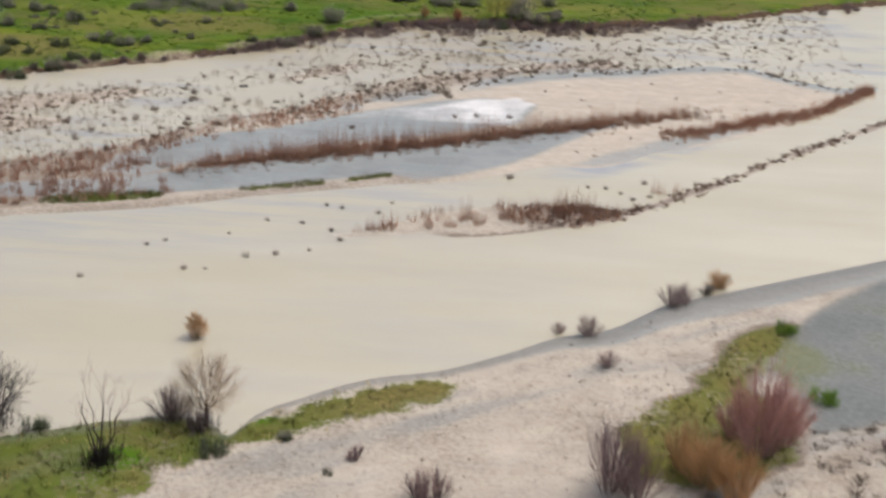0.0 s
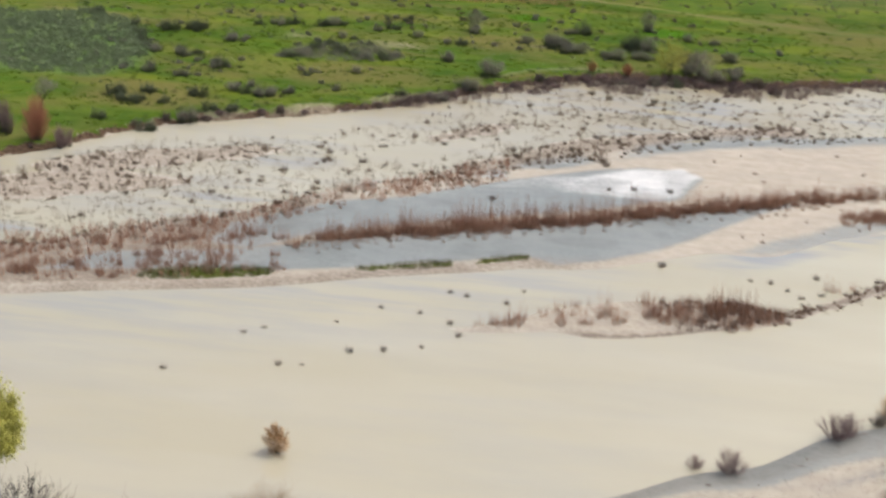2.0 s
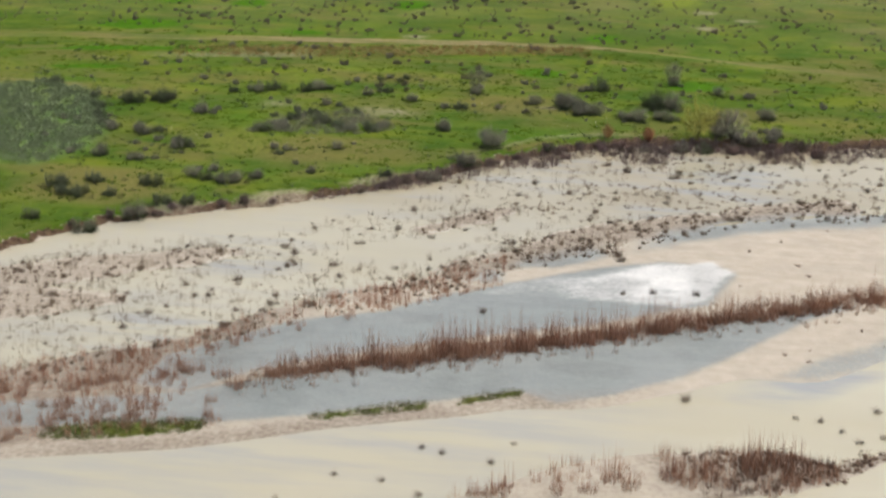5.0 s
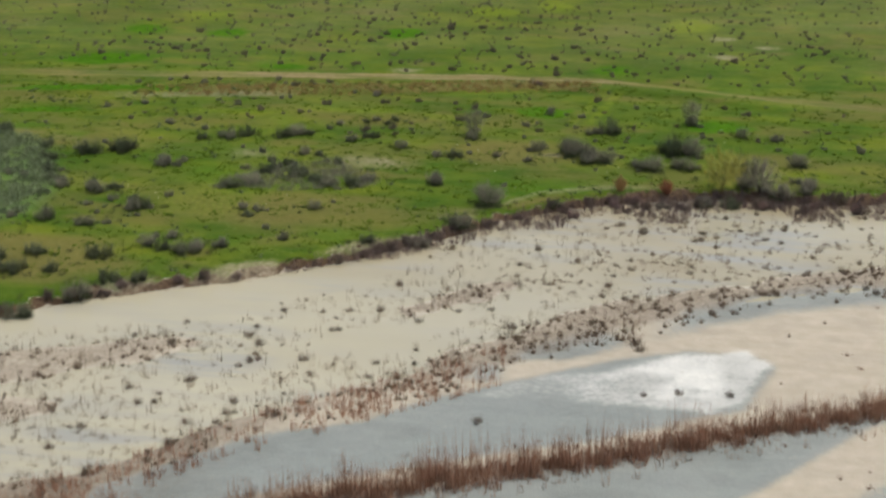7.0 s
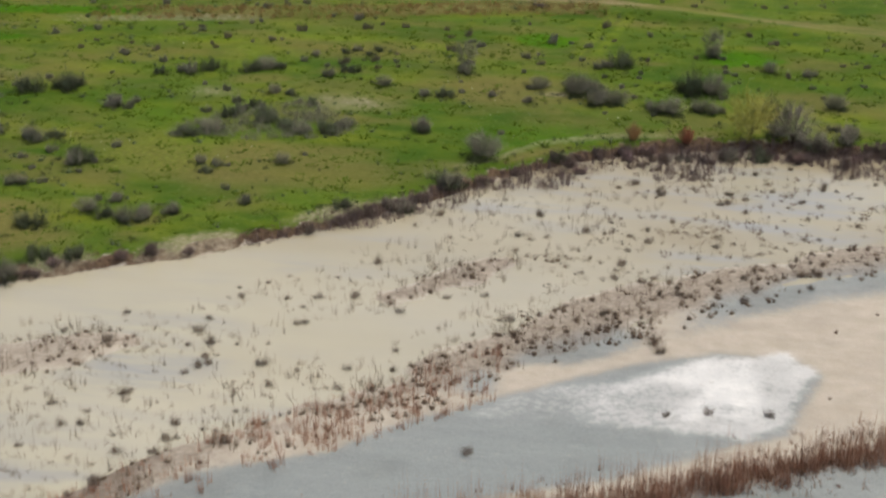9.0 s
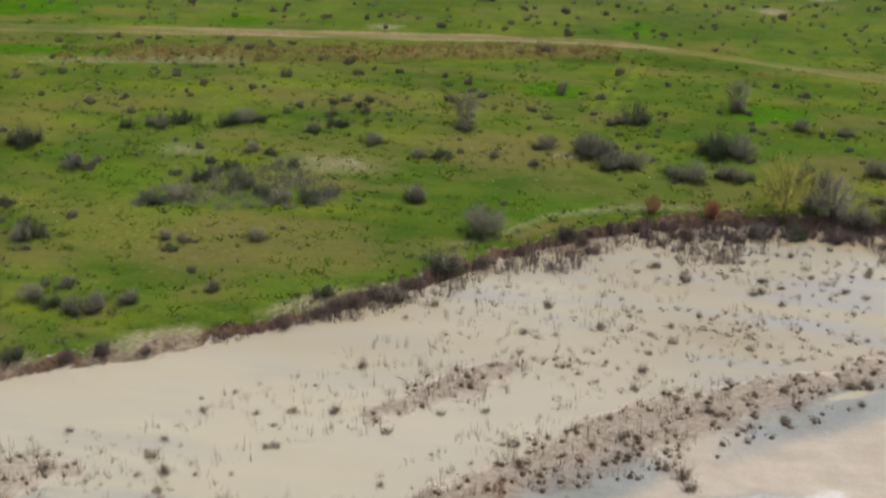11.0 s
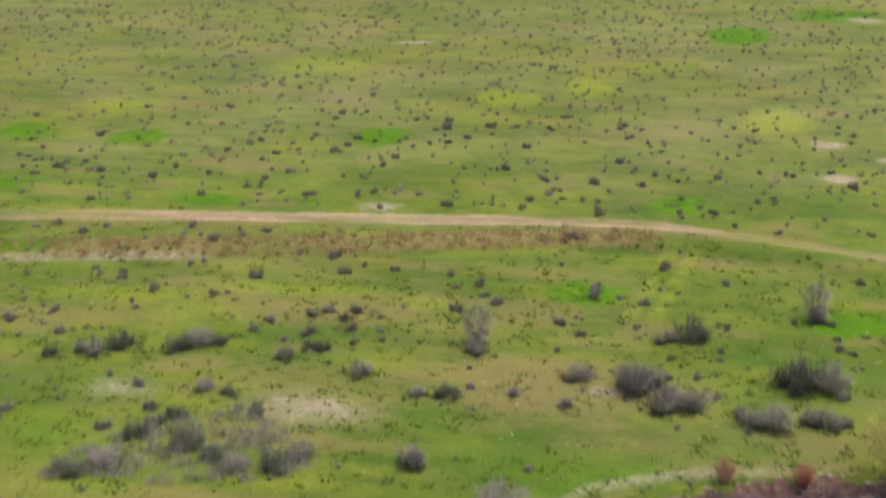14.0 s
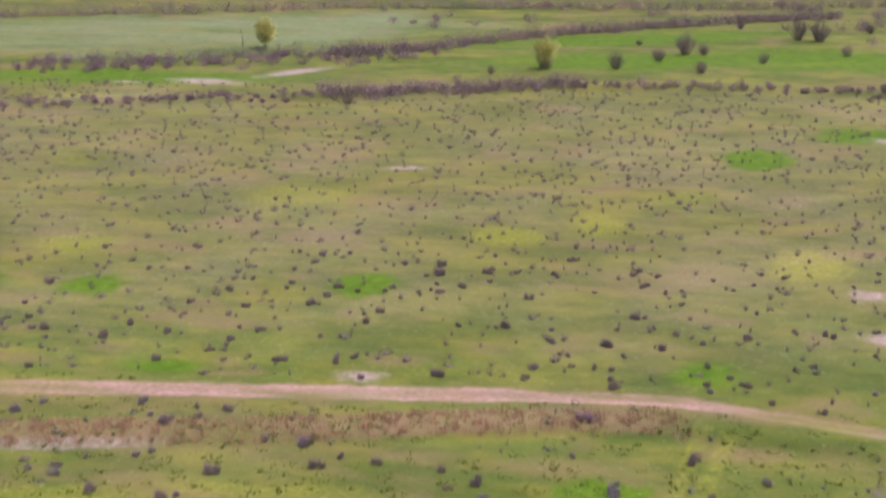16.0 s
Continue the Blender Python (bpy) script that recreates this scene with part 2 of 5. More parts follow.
    rough = nt.nodes.new("ShaderNodeMapRange")
    rough.inputs["To Min"].default_value, rough.inputs["To Max"].default_value = 0.9, 0.42
    nt.links.new(gravel, rough.inputs["Value"])
    nt.links.new(rough.outputs[0], b.inputs["Roughness"])
    h = math_node(nt, "ADD", math_node(nt, "MULTIPLY", fine, 0.5), math_node(nt, "MULTIPLY", mid, 0.5))
    bumped(nt, b, h, 0.35, 0.10)
    return m


WATER, GROUND = water_material(), ground_material()


# ---------------------------------------------------------------- plan of the river
def curve(points):
    """A smooth line y(x) through a few points, straight on past its ends."""
    px, py = np.array(points, float).T
    slope = np.gradient(py, px)

    def at(x):
        x = np.asarray(x, float)
        k = np.clip(np.searchsorted(px, x) - 1, 0, len(px) - 2)
        w = px[k + 1] - px[k]
        u = np.clip((x - px[k]) / w, 0, 1)
        h = (2 * u**3 - 3 * u**2 + 1) * py[k] + (u**3 - 2 * u**2 + u) * w * slope[k]
        h += (3 * u**2 - 2 * u**3) * py[k + 1] + (u**3 - u**2) * w * slope[k + 1]
        return h + np.minimum(x - px[0], 0) * 0.35 + np.maximum(x - px[-1], 0) * 0.35

    return at


def lattice(x, y, seed):
    n = (x.astype(np.int64) * 374761393 + y.astype(np.int64) * 668265263 + seed * 974711) & 0x7FFFFFFF
    n = ((n ^ (n >> 13)) * 1274126177) & 0x7FFFFFFF
    return ((n ^ (n >> 16)) & 0xFFFF) / 65535.0


def grain(x, y, size, seed, octaves=3):
    """Smooth value noise from -1 to 1 over the plan, its largest lumps size metres across."""
    out, amp, total = 0.0, 1.0, 0.0
    for o in range(octaves):
        u, v = np.asarray(x, float) / size, np.asarray(y, float) / size
        iu, iv = np.floor(u), np.floor(v)
        fu, fv = u - iu, v - iv
        fu, fv = fu * fu * (3 - 2 * fu), fv * fv * (3 - 2 * fv)
        a, b_ = lattice(iu, iv, seed + o), lattice(iu + 1, iv, seed + o)
        c, d = lattice(iu, iv + 1, seed + o), lattice(iu + 1, iv + 1, seed + o)
        out = out + amp * ((a * (1 - fu) + b_ * fu) * (1 - fv) + (c * (1 - fu) + d * fu) * fv)
        total, amp, size = total + amp, amp * 0.5, size * 0.5
    return out / total * 2 - 1


def inside(points, x, y):
    """Distance in metres to the edge of a closed outline, positive within it."""
    best, odd = np.full(np.shape(x), 1e9), np.zeros(np.shape(x), bool)
    for (ax, ay), (bx, by) in zip(points, points[1:] + points[:1]):
        dx, dy = bx - ax, by - ay
        u = np.clip(((x - ax) * dx + (y - ay) * dy) / (dx * dx + dy * dy), 0, 1)
        best = np.minimum(best, np.hypot(x - ax - u * dx, y - ay - u * dy))
        odd ^= ((ay > y) != (by > y)) & (x < (bx - ax) * (y - ay) / (by - ay + 1e-9) + ax)
    return np.where(odd, best, -best)


def step(low, high, v):
    u = np.clip((v - low) / (high - low), 0, 1)
    return u * u * (3 - 2 * u)


far_bank = curve([(-75, 116), (-58, 123), (-47, 130.5), (-41.7, 138.6), (-34, 144.2), (-28, 147.5), (-22.5, 152), (-17.8, 156.6), (-14.5, 160),
                  (-11.6, 163.3), (-8, 166.5), (-3, 169), (5, 171), (13, 171.2), (22, 174), (30, 178.3), (41, 185.6), (55, 193.8)])
bar_back = curve([(-75, 94), (-58, 102.5), (-38, 110.4), (-32, 114.6), (-26, 119), (-22.8, 123.2), (-19.5, 126.5), (-14, 131.4), (-9.5, 135.3),
                  (-5.3, 139.5), (0, 144), (5.6, 148.4), (11.5, 151.8), (18, 153.6), (25, 156.4), (31, 157.2), (36, 153.5), (42, 151.5), (46, 153.6)])
bar_front = curve([(-75, 86), (-58, 92.5), (-45, 97.6), (-33.8, 101.7), (-27.7, 103.7), (-21.5, 105.9), (-15.4, 109.1), (-8.9, 111.9), (-4.2, 114),
                   (0.4, 115.2), (4.8, 118), (8.3, 120.4), (13, 121.2), (18.6, 126.4), (22.6, 128.8), (27, 132.4), (31.8, 136.8), (38.8, 145), (43, 150.6), (46, 154)])
near_shore = curve([(-70, 58), (-40, 67), (-28, 69.2), (-22.8, 70.4), (-17.9, 72.5), (-14.5, 73.8), (-11.9, 73.2), (-11.1, 71.9), (-9.9, 74.2), (-7.1, 77), (-4.3, 79.2),
                    (0.6, 81.3), (4.4, 84.1), (7.2, 86.5), (11.3, 88.7), (14.6, 92.3), (19.2, 95.3), (24.5, 98.6), (32.4, 103.4), (48, 113)])
isle_front = curve([(-8.6, 102.2), (-7.5, 102), (-4.1, 102.6), (-1.7, 103.4), (0.6, 103.1), (5.2, 104.4), (8.3, 106), (11.4, 107.2), (14.2, 110)])
isle_back = curve([(-8.6, 102.2), (-7.6, 102.6), (-4.4, 104.8), (-1.5, 107.4), (1.7, 109.2), (6.6, 110.8), (11, 111.4), (14.2, 110)])
reed_row = curve([(-21.5, 113.2), (-19.9, 114.8), (-16.7, 116.5), (-13.2, 118.3), (-8.9, 120.5), (-2.9, 123.3), (3.2, 126.7), (9.7, 130.3), (15.4, 133.6), (22, 136.8)])
east_row = curve([(19.5, 130.6), (23.3, 132.6), (28, 136.2), (32.2, 138.8), (35.5, 141.7), (39.3, 146.4), (42.5, 150.6)])
stone_line = curve([(12.5, 109), (16, 111.9), (18.5, 114.6), (24, 120.4), (30.1, 127.6), (33.2, 130.6), (37.2, 134.7), (42, 139.8), (50, 147)])
wheel_track = curve([(-110, 195), (-68, 201.2), (-52, 203.2), (-37, 204.9), (-26, 205.9), (-16, 206.7), (-9, 206.9), (-5.5, 206.1), (-0.6, 204.8), (6, 202.8), (18, 200), (40, 196)])
terrace = curve([(-90, 188), (-47, 194.6), (-40.6, 195.8), (-34.2, 197), (-24.7, 199.2), (-15.2, 201.2), (-9, 201.6), (2, 199.5), (14, 195), (40, 190)])
reed_dam = curve([(-130, 280), (-93, 288.6), (-73.4, 294), (-52.1, 300.3), (-40, 304.4), (-26.3, 308.8), (-5.2, 310.6), (12.9, 309.2), (40, 306)])
upper_belt = curve([(-130, 312), (-99, 320.5), (-84, 323.3), (-73, 328.4), (-61, 331.3), (-50, 336), (-39, 347), (-22.6, 358.5), (-5, 368.3), (20, 380)])
last_belt = curve([(-150, 356), (-129, 363), (-111, 368.5), (-97, 372), (-73, 379.6), (-44, 382.6), (-14.6, 384), (30, 392)])
GREY_FLAT = [(-28, 112.6), (-27.3, 117.3), (-21.9, 122.9), (-19.1, 125), (-15.4, 126.8), (-12, 130.3), (-8.2, 133.1), (-4.2, 136.1), (2.8, 139.7), (6.1, 139.8),
             (7.8, 138), (6.1, 131.8), (-3, 126), (-14, 120.4), (-21, 115.6), (-24, 112)]
GREY_SHELF = [(-37, 104.6), (-34, 109), (-25, 112), (-20, 115), (-13, 118.4), (-4, 122.8), (4, 127.2), (12, 131.6), (17, 134.4), (13.1, 130.7), (10.2, 126.9), (7.6, 123.2), (4.7, 119.9),
              (1.2, 116.9), (-2.2, 115.2), (-4.8, 116.1), (-9.2, 113.9), (-15.7, 111), (-21.2, 108.9)]
PALE_SHEET = [(-8.9, 131.2), (-7.6, 133.5), (-4.4, 135.1), (-0.1, 136.9), (2, 138.8), (4, 139.5), (6.4, 140.4), (6.7, 139.2), (7.7, 138.3), (6.9, 136.6), (6.8, 134.3), (4.3, 130.9), (0.2, 131.2), (-5.4, 131.3)]
GROVE = [(-80, 176), (-69, 176.5), (-62, 179.6), (-55.5, 175.4), (-49.5, 164), (-48.7, 157), (-51, 151.4), (-58, 151), (-80, 154)]
EAST_SHOAL = [(7.2, 117.4), (10.1, 121), (13.9, 123.8), (18.5, 127), (24, 131), (20, 124.6), (15, 120.7), (11, 117.6)]
OPEN_CHANNEL = [(-21.2, 136.6), (-17.8, 140.2), (-11.9, 144.6), (-6.5, 148.9), (-5.6, 147.3), (-11.5, 142), (-17, 136.9), (-19.4, 134.4)]
GREY_EAST = [(9.8, 120.9), (13.9, 124.8), (18.7, 130), (26, 134), (30, 136.5), (22, 128.6), (16, 123.4), (12.5, 121.3)]
POND = [(33, 100.4), (29.6, 97.8), (26.7, 94.5), (23.9, 91), (22.2, 87.6), (20.4, 83.3), (21.2, 80.4), (21.6, 78.1), (20.9, 74.8), (25.8, 77.2), (31, 79), (36.5, 82), (40.6, 86.5), (43, 92), (42.6, 97.5), (38.6, 101)]
GREEN_ISLET = [(10, 74.4), (12, 76.7), (15.4, 80.4), (17.6, 85), (19.6, 88.6), (22.9, 90.4), (23.1, 89.3), (20.4, 84.6), (18, 80.5), (20.5, 77), (19.5, 72), (14, 68), (11, 69.6)]
SHORE_GREEN = [(-9.8, 73), (-7.3, 75.8), (-4.2, 78), (-0.6, 79.3), (1.4, 79.2), (0, 77), (-3.9, 74.2), (-7.9, 71.4), (-10.5, 70.6), (-12, 71.3)]
WEST_GREEN = [(-43, 62.5), (-38, 65.6), (-31, 68), (-24, 70), (-18, 72.4), (-14.6, 73.7), (-12, 73), (-9.8, 70.3), (-12.6, 68.7), (-14.2, 66.4), (-16.4, 63.6), (-19.5, 60.2), (-24, 58.4), (-30, 57.6), (-37, 57), (-42, 58.6)]
SILT_WEST = [(-62, 111), (-53, 119), (-48.5, 122.2), (-44.7, 124.1), (-40.6, 125.8), (-36.3, 126), (-33.7, 125.6), (-36.8, 123.0), (-40.9, 120.4), (-44.3, 118.5), (-50, 115), (-62, 107)]
SILT_FAR = [(-46, 126.4), (-42.5, 130.2), (-38.4, 132.9), (-33.1, 134.8), (-28.6, 135.8), (-31.6, 133.0), (-36.2, 130.2), (-40.3, 127), (-43.0, 125.4)]
SILT_MID = [(-17.2, 142.5), (-16.5, 144.3), (-14.0, 146.2), (-11.0, 148.9), (-9.9, 149.4), (-10.8, 147.4), (-13.2, 144.9), (-15.6, 142.8)]
SILT_EAST = [(-17.5, 130.6), (-13, 134.4), (-9.6, 138.6), (-4, 145.4), (3, 150), (10, 154.4), (16, 157), (17, 155), (8, 150.6), (1, 145.8), (-5, 140), (-10, 135.8), (-15, 130.9)]

# ---------------------------------------------------------------- the ground sheet
gx = np.concatenate([-np.geomspace(3200, 118, 16), np.arange(-112, -56, 0.7), np.arange(-56, 46, 0.3), np.arange(46, 62, 0.7), np.geomspace(64, 3200, 16)])
gy = np.concatenate([-np.geomspace(3200, 20, 14), np.arange(-10, 58, 2.5), np.arange(60, 212, 0.3), np.arange(212, 322, 0.55), np.arange(322, 412, 1.1), np.geomspace(416, 3600, 18)])


def back_strip(x):
    """How far a muddy sand strip reaches past the back of the bar."""
    return np.interp(x, (-42, -33, -14, -7), (0, 2.2, 2.2, 0))


def green_fringe(x, y, wob=0.0):
    """Where grass grows along the front of the gravel bar: one broad patch and two narrow ones."""
    off = np.abs(y - bar_front(x) - np.interp(x, (-30, -21, -16, -9, -4.4), (2.8, 2.6, 1.6, 1.7, 2.1))) - np.interp(x, (-31, -27, -22, -16, -4), (0.4, 1.0, 0.5, 0.25, 0.3))
    gate = np.maximum.reduce([step(-31, -29, x) * step(-21, -22.2, x), step(-16.6, -15, x) * step(-9, -10.2, x), step(-8.4, -7.4, x) * step(-4.2, -4.8, x)])
    return step(0.35, -0.05, off - wob) * gate


def open_water(x, y):
    """Parts of the far channel where nothing grows."""
    strip = np.interp(x, (-48, -40, -27, -18, -13), (4.0, 5.5, 8.5, 5.5, -1)) - (far_bank(x) - y)
    return np.maximum(strip, inside(OPEN_CHANNEL, x, y)) + grain(x, y, 3.0, 110) * 0.8


def relief(x, y):
    """The height of the ground and its masks at any place of the plan."""
    wob = grain(x, y, 2.6, 11) * 0.45 + grain(x, y, 9.0, 12) * 0.6
    small = grain(x, y, 0.9, 13)
    far = (y - far_bank(x)) * 0.82 + wob * 0.5 + small * 0.2
    bar = np.minimum((y - bar_front(x)) * 0.85 + wob * 0.25, (bar_back(x) + back_strip(x) - y) * 0.8 + wob * 1.1)
    isle = np.minimum((y - isle_front(x)) * 0.9 + small * 0.1, (isle_back(x) - y) * 0.9 + wob * 0.3)
    isle = np.where((x > -8.6) & (x < 14.2), isle, -3)
    near = (near_shore(x) - y) * 0.85 + wob * 0.22
    ridge = np.where((x > 12) & (x < 52), 0.55 - np.abs(y - stone_line(x)) * 0.7 + wob * 0.5 + small * 0.3, -3)
    mottle = grain(x, y, 3.4, 14, 4) * 2.6
    silt_w = np.maximum(inside(SILT_WEST, x, y), inside(SILT_FAR, x, y)) + 1.0 + wob * 0.7 + mottle * 0.3
    silt_e = np.maximum(inside(SILT_EAST, x, y), inside(SILT_MID, x, y)) + 0.8 + wob * 1.0 + mottle * 0.7
    z = np.full(np.shape(x), -0.6)
    for d, at, heights in ((far, (-4, -0.5, 0, 0.8, 2.2), (-0.6, -0.12, 0.06, 0.58, 0.70)), (bar, (-3, 0, 1.2, 5), (-0.6, 0.0, 0.10, 0.2)),
                           (isle, (-2, 0, 0.8, 3), (-0.6, 0.0, 0.16, 0.3)), (near, (-3, 0, 1.0, 6), (-0.6, 0.0, 0.16, 0.3)),
                           (ridge, (-2, 0, 0.6), (-0.6, 0.0, 0.08)), (silt_w, (-1, 0, 1.0), (-0.6, -0.01, 0.035)), (silt_e, (-1, 0, 1.0), (-0.6, -0.01, 0.05))):
        z = np.maximum(z, np.interp(d, at, heights))
    plain = step(1.0, 3.0, far)
    z = z + plain * (grain(x, y, 14.0, 21) * 0.12 + grain(x, y, 4.0, 22) * 0.06 + small * 0.02)
    z = z + step(0.4, 2.0, np.maximum(bar, near)) * (wob * 0.04 + small * 0.015) * (1 - plain)
    rise = (y - terrace(x)) * 0.95 + wob * 0.4
    z = z + plain * step(-0.6, 1.2, rise) * step(5.5, 2.2, rise) * 0.35 * step(-75, -60, x) * step(26, 6, x)
    dam = np.abs(y - reed_dam(x) - 2.0)
    z = z + plain * 0.3 * step(4.0, 1.0, dam)
    z = z + 0.10 * step(-0.1, 0.6, inside(GREEN_ISLET, x, y))

    def spot(cx, cy, rx, ry, turn=0.0, soft=0.6):
        a = radians(turn)
        u, v = (x - cx) * math.cos(a) + (y - cy) * math.sin(a), (y - cy) * math.cos(a) - (x - cx) * math.sin(a)
        return step(1 + soft, 1 - soft, np.hypot(u / rx, v / ry) - wob * 0.45 - small * 0.3)

    def most(*spots):
        out = spots[0]
        for s in spots[1:]:
            out = np.maximum(out, s)
        return out

    grass = step(0.4, 0.85, far + small * 0.6)
    rag = grain(x, y, 1.6, 91, 2) * 0.8
    shore_green = step(-0.9, 0.8, inside(SHORE_GREEN, x, y) + wob * 0.7 + rag) * 0.95
    west_green = step(-0.9, 0.9, inside(WEST_GREEN, x, y) + wob * 0.9 + rag) * np.clip(0.85 + 0.5 * grain(x, y, 2.0, 106), 0, 1)
    islet_green = step(-0.7, 0.7, inside(GREEN_ISLET, x, y) + wob * 0.5 + rag * 0.8) * np.clip(0.85 + 0.4 * grain(x, y, 1.8, 105), 0, 1)
    fringe = green_fringe(x, y, wob * 0.35) * (0.8 + 0.3 * small)
    pond_green = inside(POND, x, y) > 0
    pond_green = pond_green * step(-0.1, 0.4, grain(x, y, 7.0, 33))
    grass = np.maximum.reduce([grass, shore_green, west_green, islet_green, fringe * (0.8 + 0.3 * small), pond_green * 0.75])
    streak = step(0.05, 0.55, grain((x * 0.84 + y * 0.54) / 4.0, y * 0.84 - x * 0.54, 2.6, 36))
    gravel = np.maximum.reduce([step(-0.5, 0.5, inside(GREY_FLAT, x, y) + wob * 0.7), step(-0.4, 0.5, inside(GREY_SHELF, x, y) + wob * 0.4),
                                step(-0.6, 0.8, inside(GREY_EAST, x, y) + wob * 0.7) * 0.7, step(-0.5, 0.5, inside(POND, x, y) + wob * 0.4),
                                step(0.4, -0.4, near - 0.9 - step(-2, 20, x) * 2.4 - wob * 0.7) * (near > -1) * (0.5 + 0.3 * step(0, 14, x)),
                                # strip behind the bar: gravel grey standing in for sky reflected in shallow water
                                np.maximum(step(-0.2, 0.3, grain(x, y, 5.0, 35)), step(-1, 4, x)) * step(3.2, 0.8, np.abs(y - bar_back(x) + 1.2) + wob) * step(-13, -8, x) * 0.85,
                                streak * step(2, 3, near) * 0.6])
    white = step(-0.5, 0.45, inside(PALE_SHEET, x, y) + wob * 0.35 + grain(x * 0.7, y * 1.5, 1.6, 92) * 0.55) * (0.34 + 0.66 * step(-5.0, 2.5, x + grain(x, y, 3.0, 111) * 1.5)) * np.clip(0.9 + 0.6 * grain(x, y * 1.6, 1.8, 112), 0, 1)
    face = 0 * z
    west_mud = step(0.8, 2.0, y - bar_front(x)) * (bar > -0.2) * step(-17, -25, x) * (0.7 + 0.3 * grain(x, y, 4.0, 93)) * (1 - 0.6 * gravel)
    scree = step(1.3, 0.7, np.hypot((x - 29) / 11.5, (y - 68) / 8.5) - wob * 0.25) * (0.45 + 0.4 * grain(x, y, 2.0, 94))
    silt = np.maximum.reduce([face, step(1.0, 3.0, near) * np.clip(0.27 + 0.3 * grain(x, y, 4.0, 114), 0, 1), west_mud, scree, np.clip(west_green * 1.7, 0, 1) * 0.92, islet_green * 0.9, streak * step(2, 3, near) * 0.4, step(0.4, -0.4, near - 0.9 - step(-2, 20, x) * 1.6 - wob * 0.7) * (near > -1) * 0.4, step(-0.3, 0.9, silt_w + small) * 0.42, step(-0.3, 0.9, silt_e + small) * 0.55,
                              step(-1.6, 0.5, -np.abs(y - reed_row(x) - 0.3) + wob) * step(-22, -20, x) * step(24, 18, x) * 0.65,
                              step(-1.2, 0.4, -np.abs(y - east_row(x)) + wob) * step(19, 22, x) * 0.6,
                              step(-2.2, 0.6, -np.abs(y - bar_back(x) - 0.6) + wob * 1.5 + rag) * step(-6, -12, x) * 0.6,
                              step(-0.4, 0.5, isle + wob) * step(2, 8, x + (y - 106) * 0.8) * 0.6, step(-0.2, 0.4, ridge) * 0.7,
                              # among these silts: painted shade on the water side of the island's low step
                              step(2.6, 0.8, (y - bar_front(x)) * 0.85 + wob * 0.9) * (bar > -0.3) * step(5, -3, x) * (0.52 + 0.2 * grain(x, y, 3.0, 103)), step(-0.5, 0.5, isle + small * 0.2) * 0.25, step(0.35, 0.1, np.abs(isle - 0.2 - small * 0.2)) * step(-2, 1, x) * step(11, 8, x) * 0.8 * (y < isle_front(x) + 1.5), (inside(POND, x, y) > 0) * 0.5, step(1.0, 0.2, np.abs(inside(GREEN_ISLET, x, y) + wob * 0.5 + rag)) * step(10, 14, x) * 0.85])
    bare = most(spot(-25.2, 174.6, 2.8, 1.6, 0, 0.95) * 0.75, spot(-36.4, 175.4, 1.6, 0.9, 0, 0.95) * 0.75, spot(-29.2, 208.4, 1.6, 1.0), spot(4.8, 220.4, 1.7, 1.2), spot(4.5, 229.9, 1.8, 1.3), spot(9.3, 225.8, 1.3, 1.0),
                spot(-10.2, 179.2, 1.2, 0.5), spot(-74, 309, 5.2, 1.9, -8), spot(-64, 316.8, 5.4, 1.6, 48), spot(-84, 307, 3, 0.7), spot(11.5, 283, 2.5, 1.4), spot(-38, 264.5, 2.2, 0.8),
                spot(-21.5, 154.2, 2.6, 0.7, 42)) * 0.5
    bare = np.maximum(bare, step(0.7, 0.2, np.abs(rise - 0.1) - wob * 0.3) * step(-36, -41, x) * step(-60, -52, x) * plain * 0.36)
    bare = np.maximum(bare, most(spot(-28.6, 147.6, 3.4, 1.2, 38, 0.35), spot(-36.2, 143.4, 2.4, 1.0, 34, 0.4) * 0.8, spot(-25.2, 174.6, 2.6, 1.5, 0, 0.6) * 0.8) * (0.5 + 0.2 * small))
    line = np.abs(y - np.interp(x, (-14.7, -12.4, -10.1, -5.9, 0.1, 6), (162.9, 165, 168.3, 170.4, 171.9, 172.6)))
    bare = np.maximum(bare, step(0.8, 0.2, line - wob * 0.2) * step(-17, -14, x) * step(4, -5, x) * 0.32)
    lush = most(spot(-12.4, 193.2, 3.0, 2.2, 0, 0.3), spot(4.0, 190.6, 3.4, 2.2, 0, 0.3), spot(-62.9, 208.4, 5.5, 2.8, 9, 0.25), spot(-60, 194.8, 9, 1.5, 9, 0.3), spot(-61, 186.6, 4, 0.9, 9, 0.3), spot(-3.0, 272.6, 4.0, 4.4, 0, 0.35), spot(-7.3, 211.8, 2.7, 2.6, 0, 0.4),
                spot(-33, 227, 2.3, 2.6, 0, 0.4), spot(-54, 224, 2.6, 2.4, 0, 0.4), spot(-64.5, 224.5, 3.0, 2.6, 0, 0.4), spot(-42.3, 208.4, 2.8, 1.2), spot(8, 285, 5, 4), spot(-22, 330, 22, 7, 14), spot(6, 334, 18, 9), spot(-20, 350, 26, 5, 20), spot(-84, 310, 20, 5, 8), spot(-96, 312, 14, 4, 12))
    lush = np.maximum.reduce([lush, step(0.1, 0.6, grain(x, y, 17.0, 41)) * step(205, 190, y) * 0.7 * plain, spot(-16.2, 68.4, 1.5, 1.1) * 0.7, spot(-9.2, 73.4, 0.8, 0.5) * 0.5,
                              fringe * 0.25])
    # thin earth tone over the far plain, greying it in place of haze
    bare = np.maximum(bare, step(205, 222, y) * step(318, 300, y) * plain * (0.06 + 0.12 * grain(x, y, 8.0, 98)) * (1 - lush))
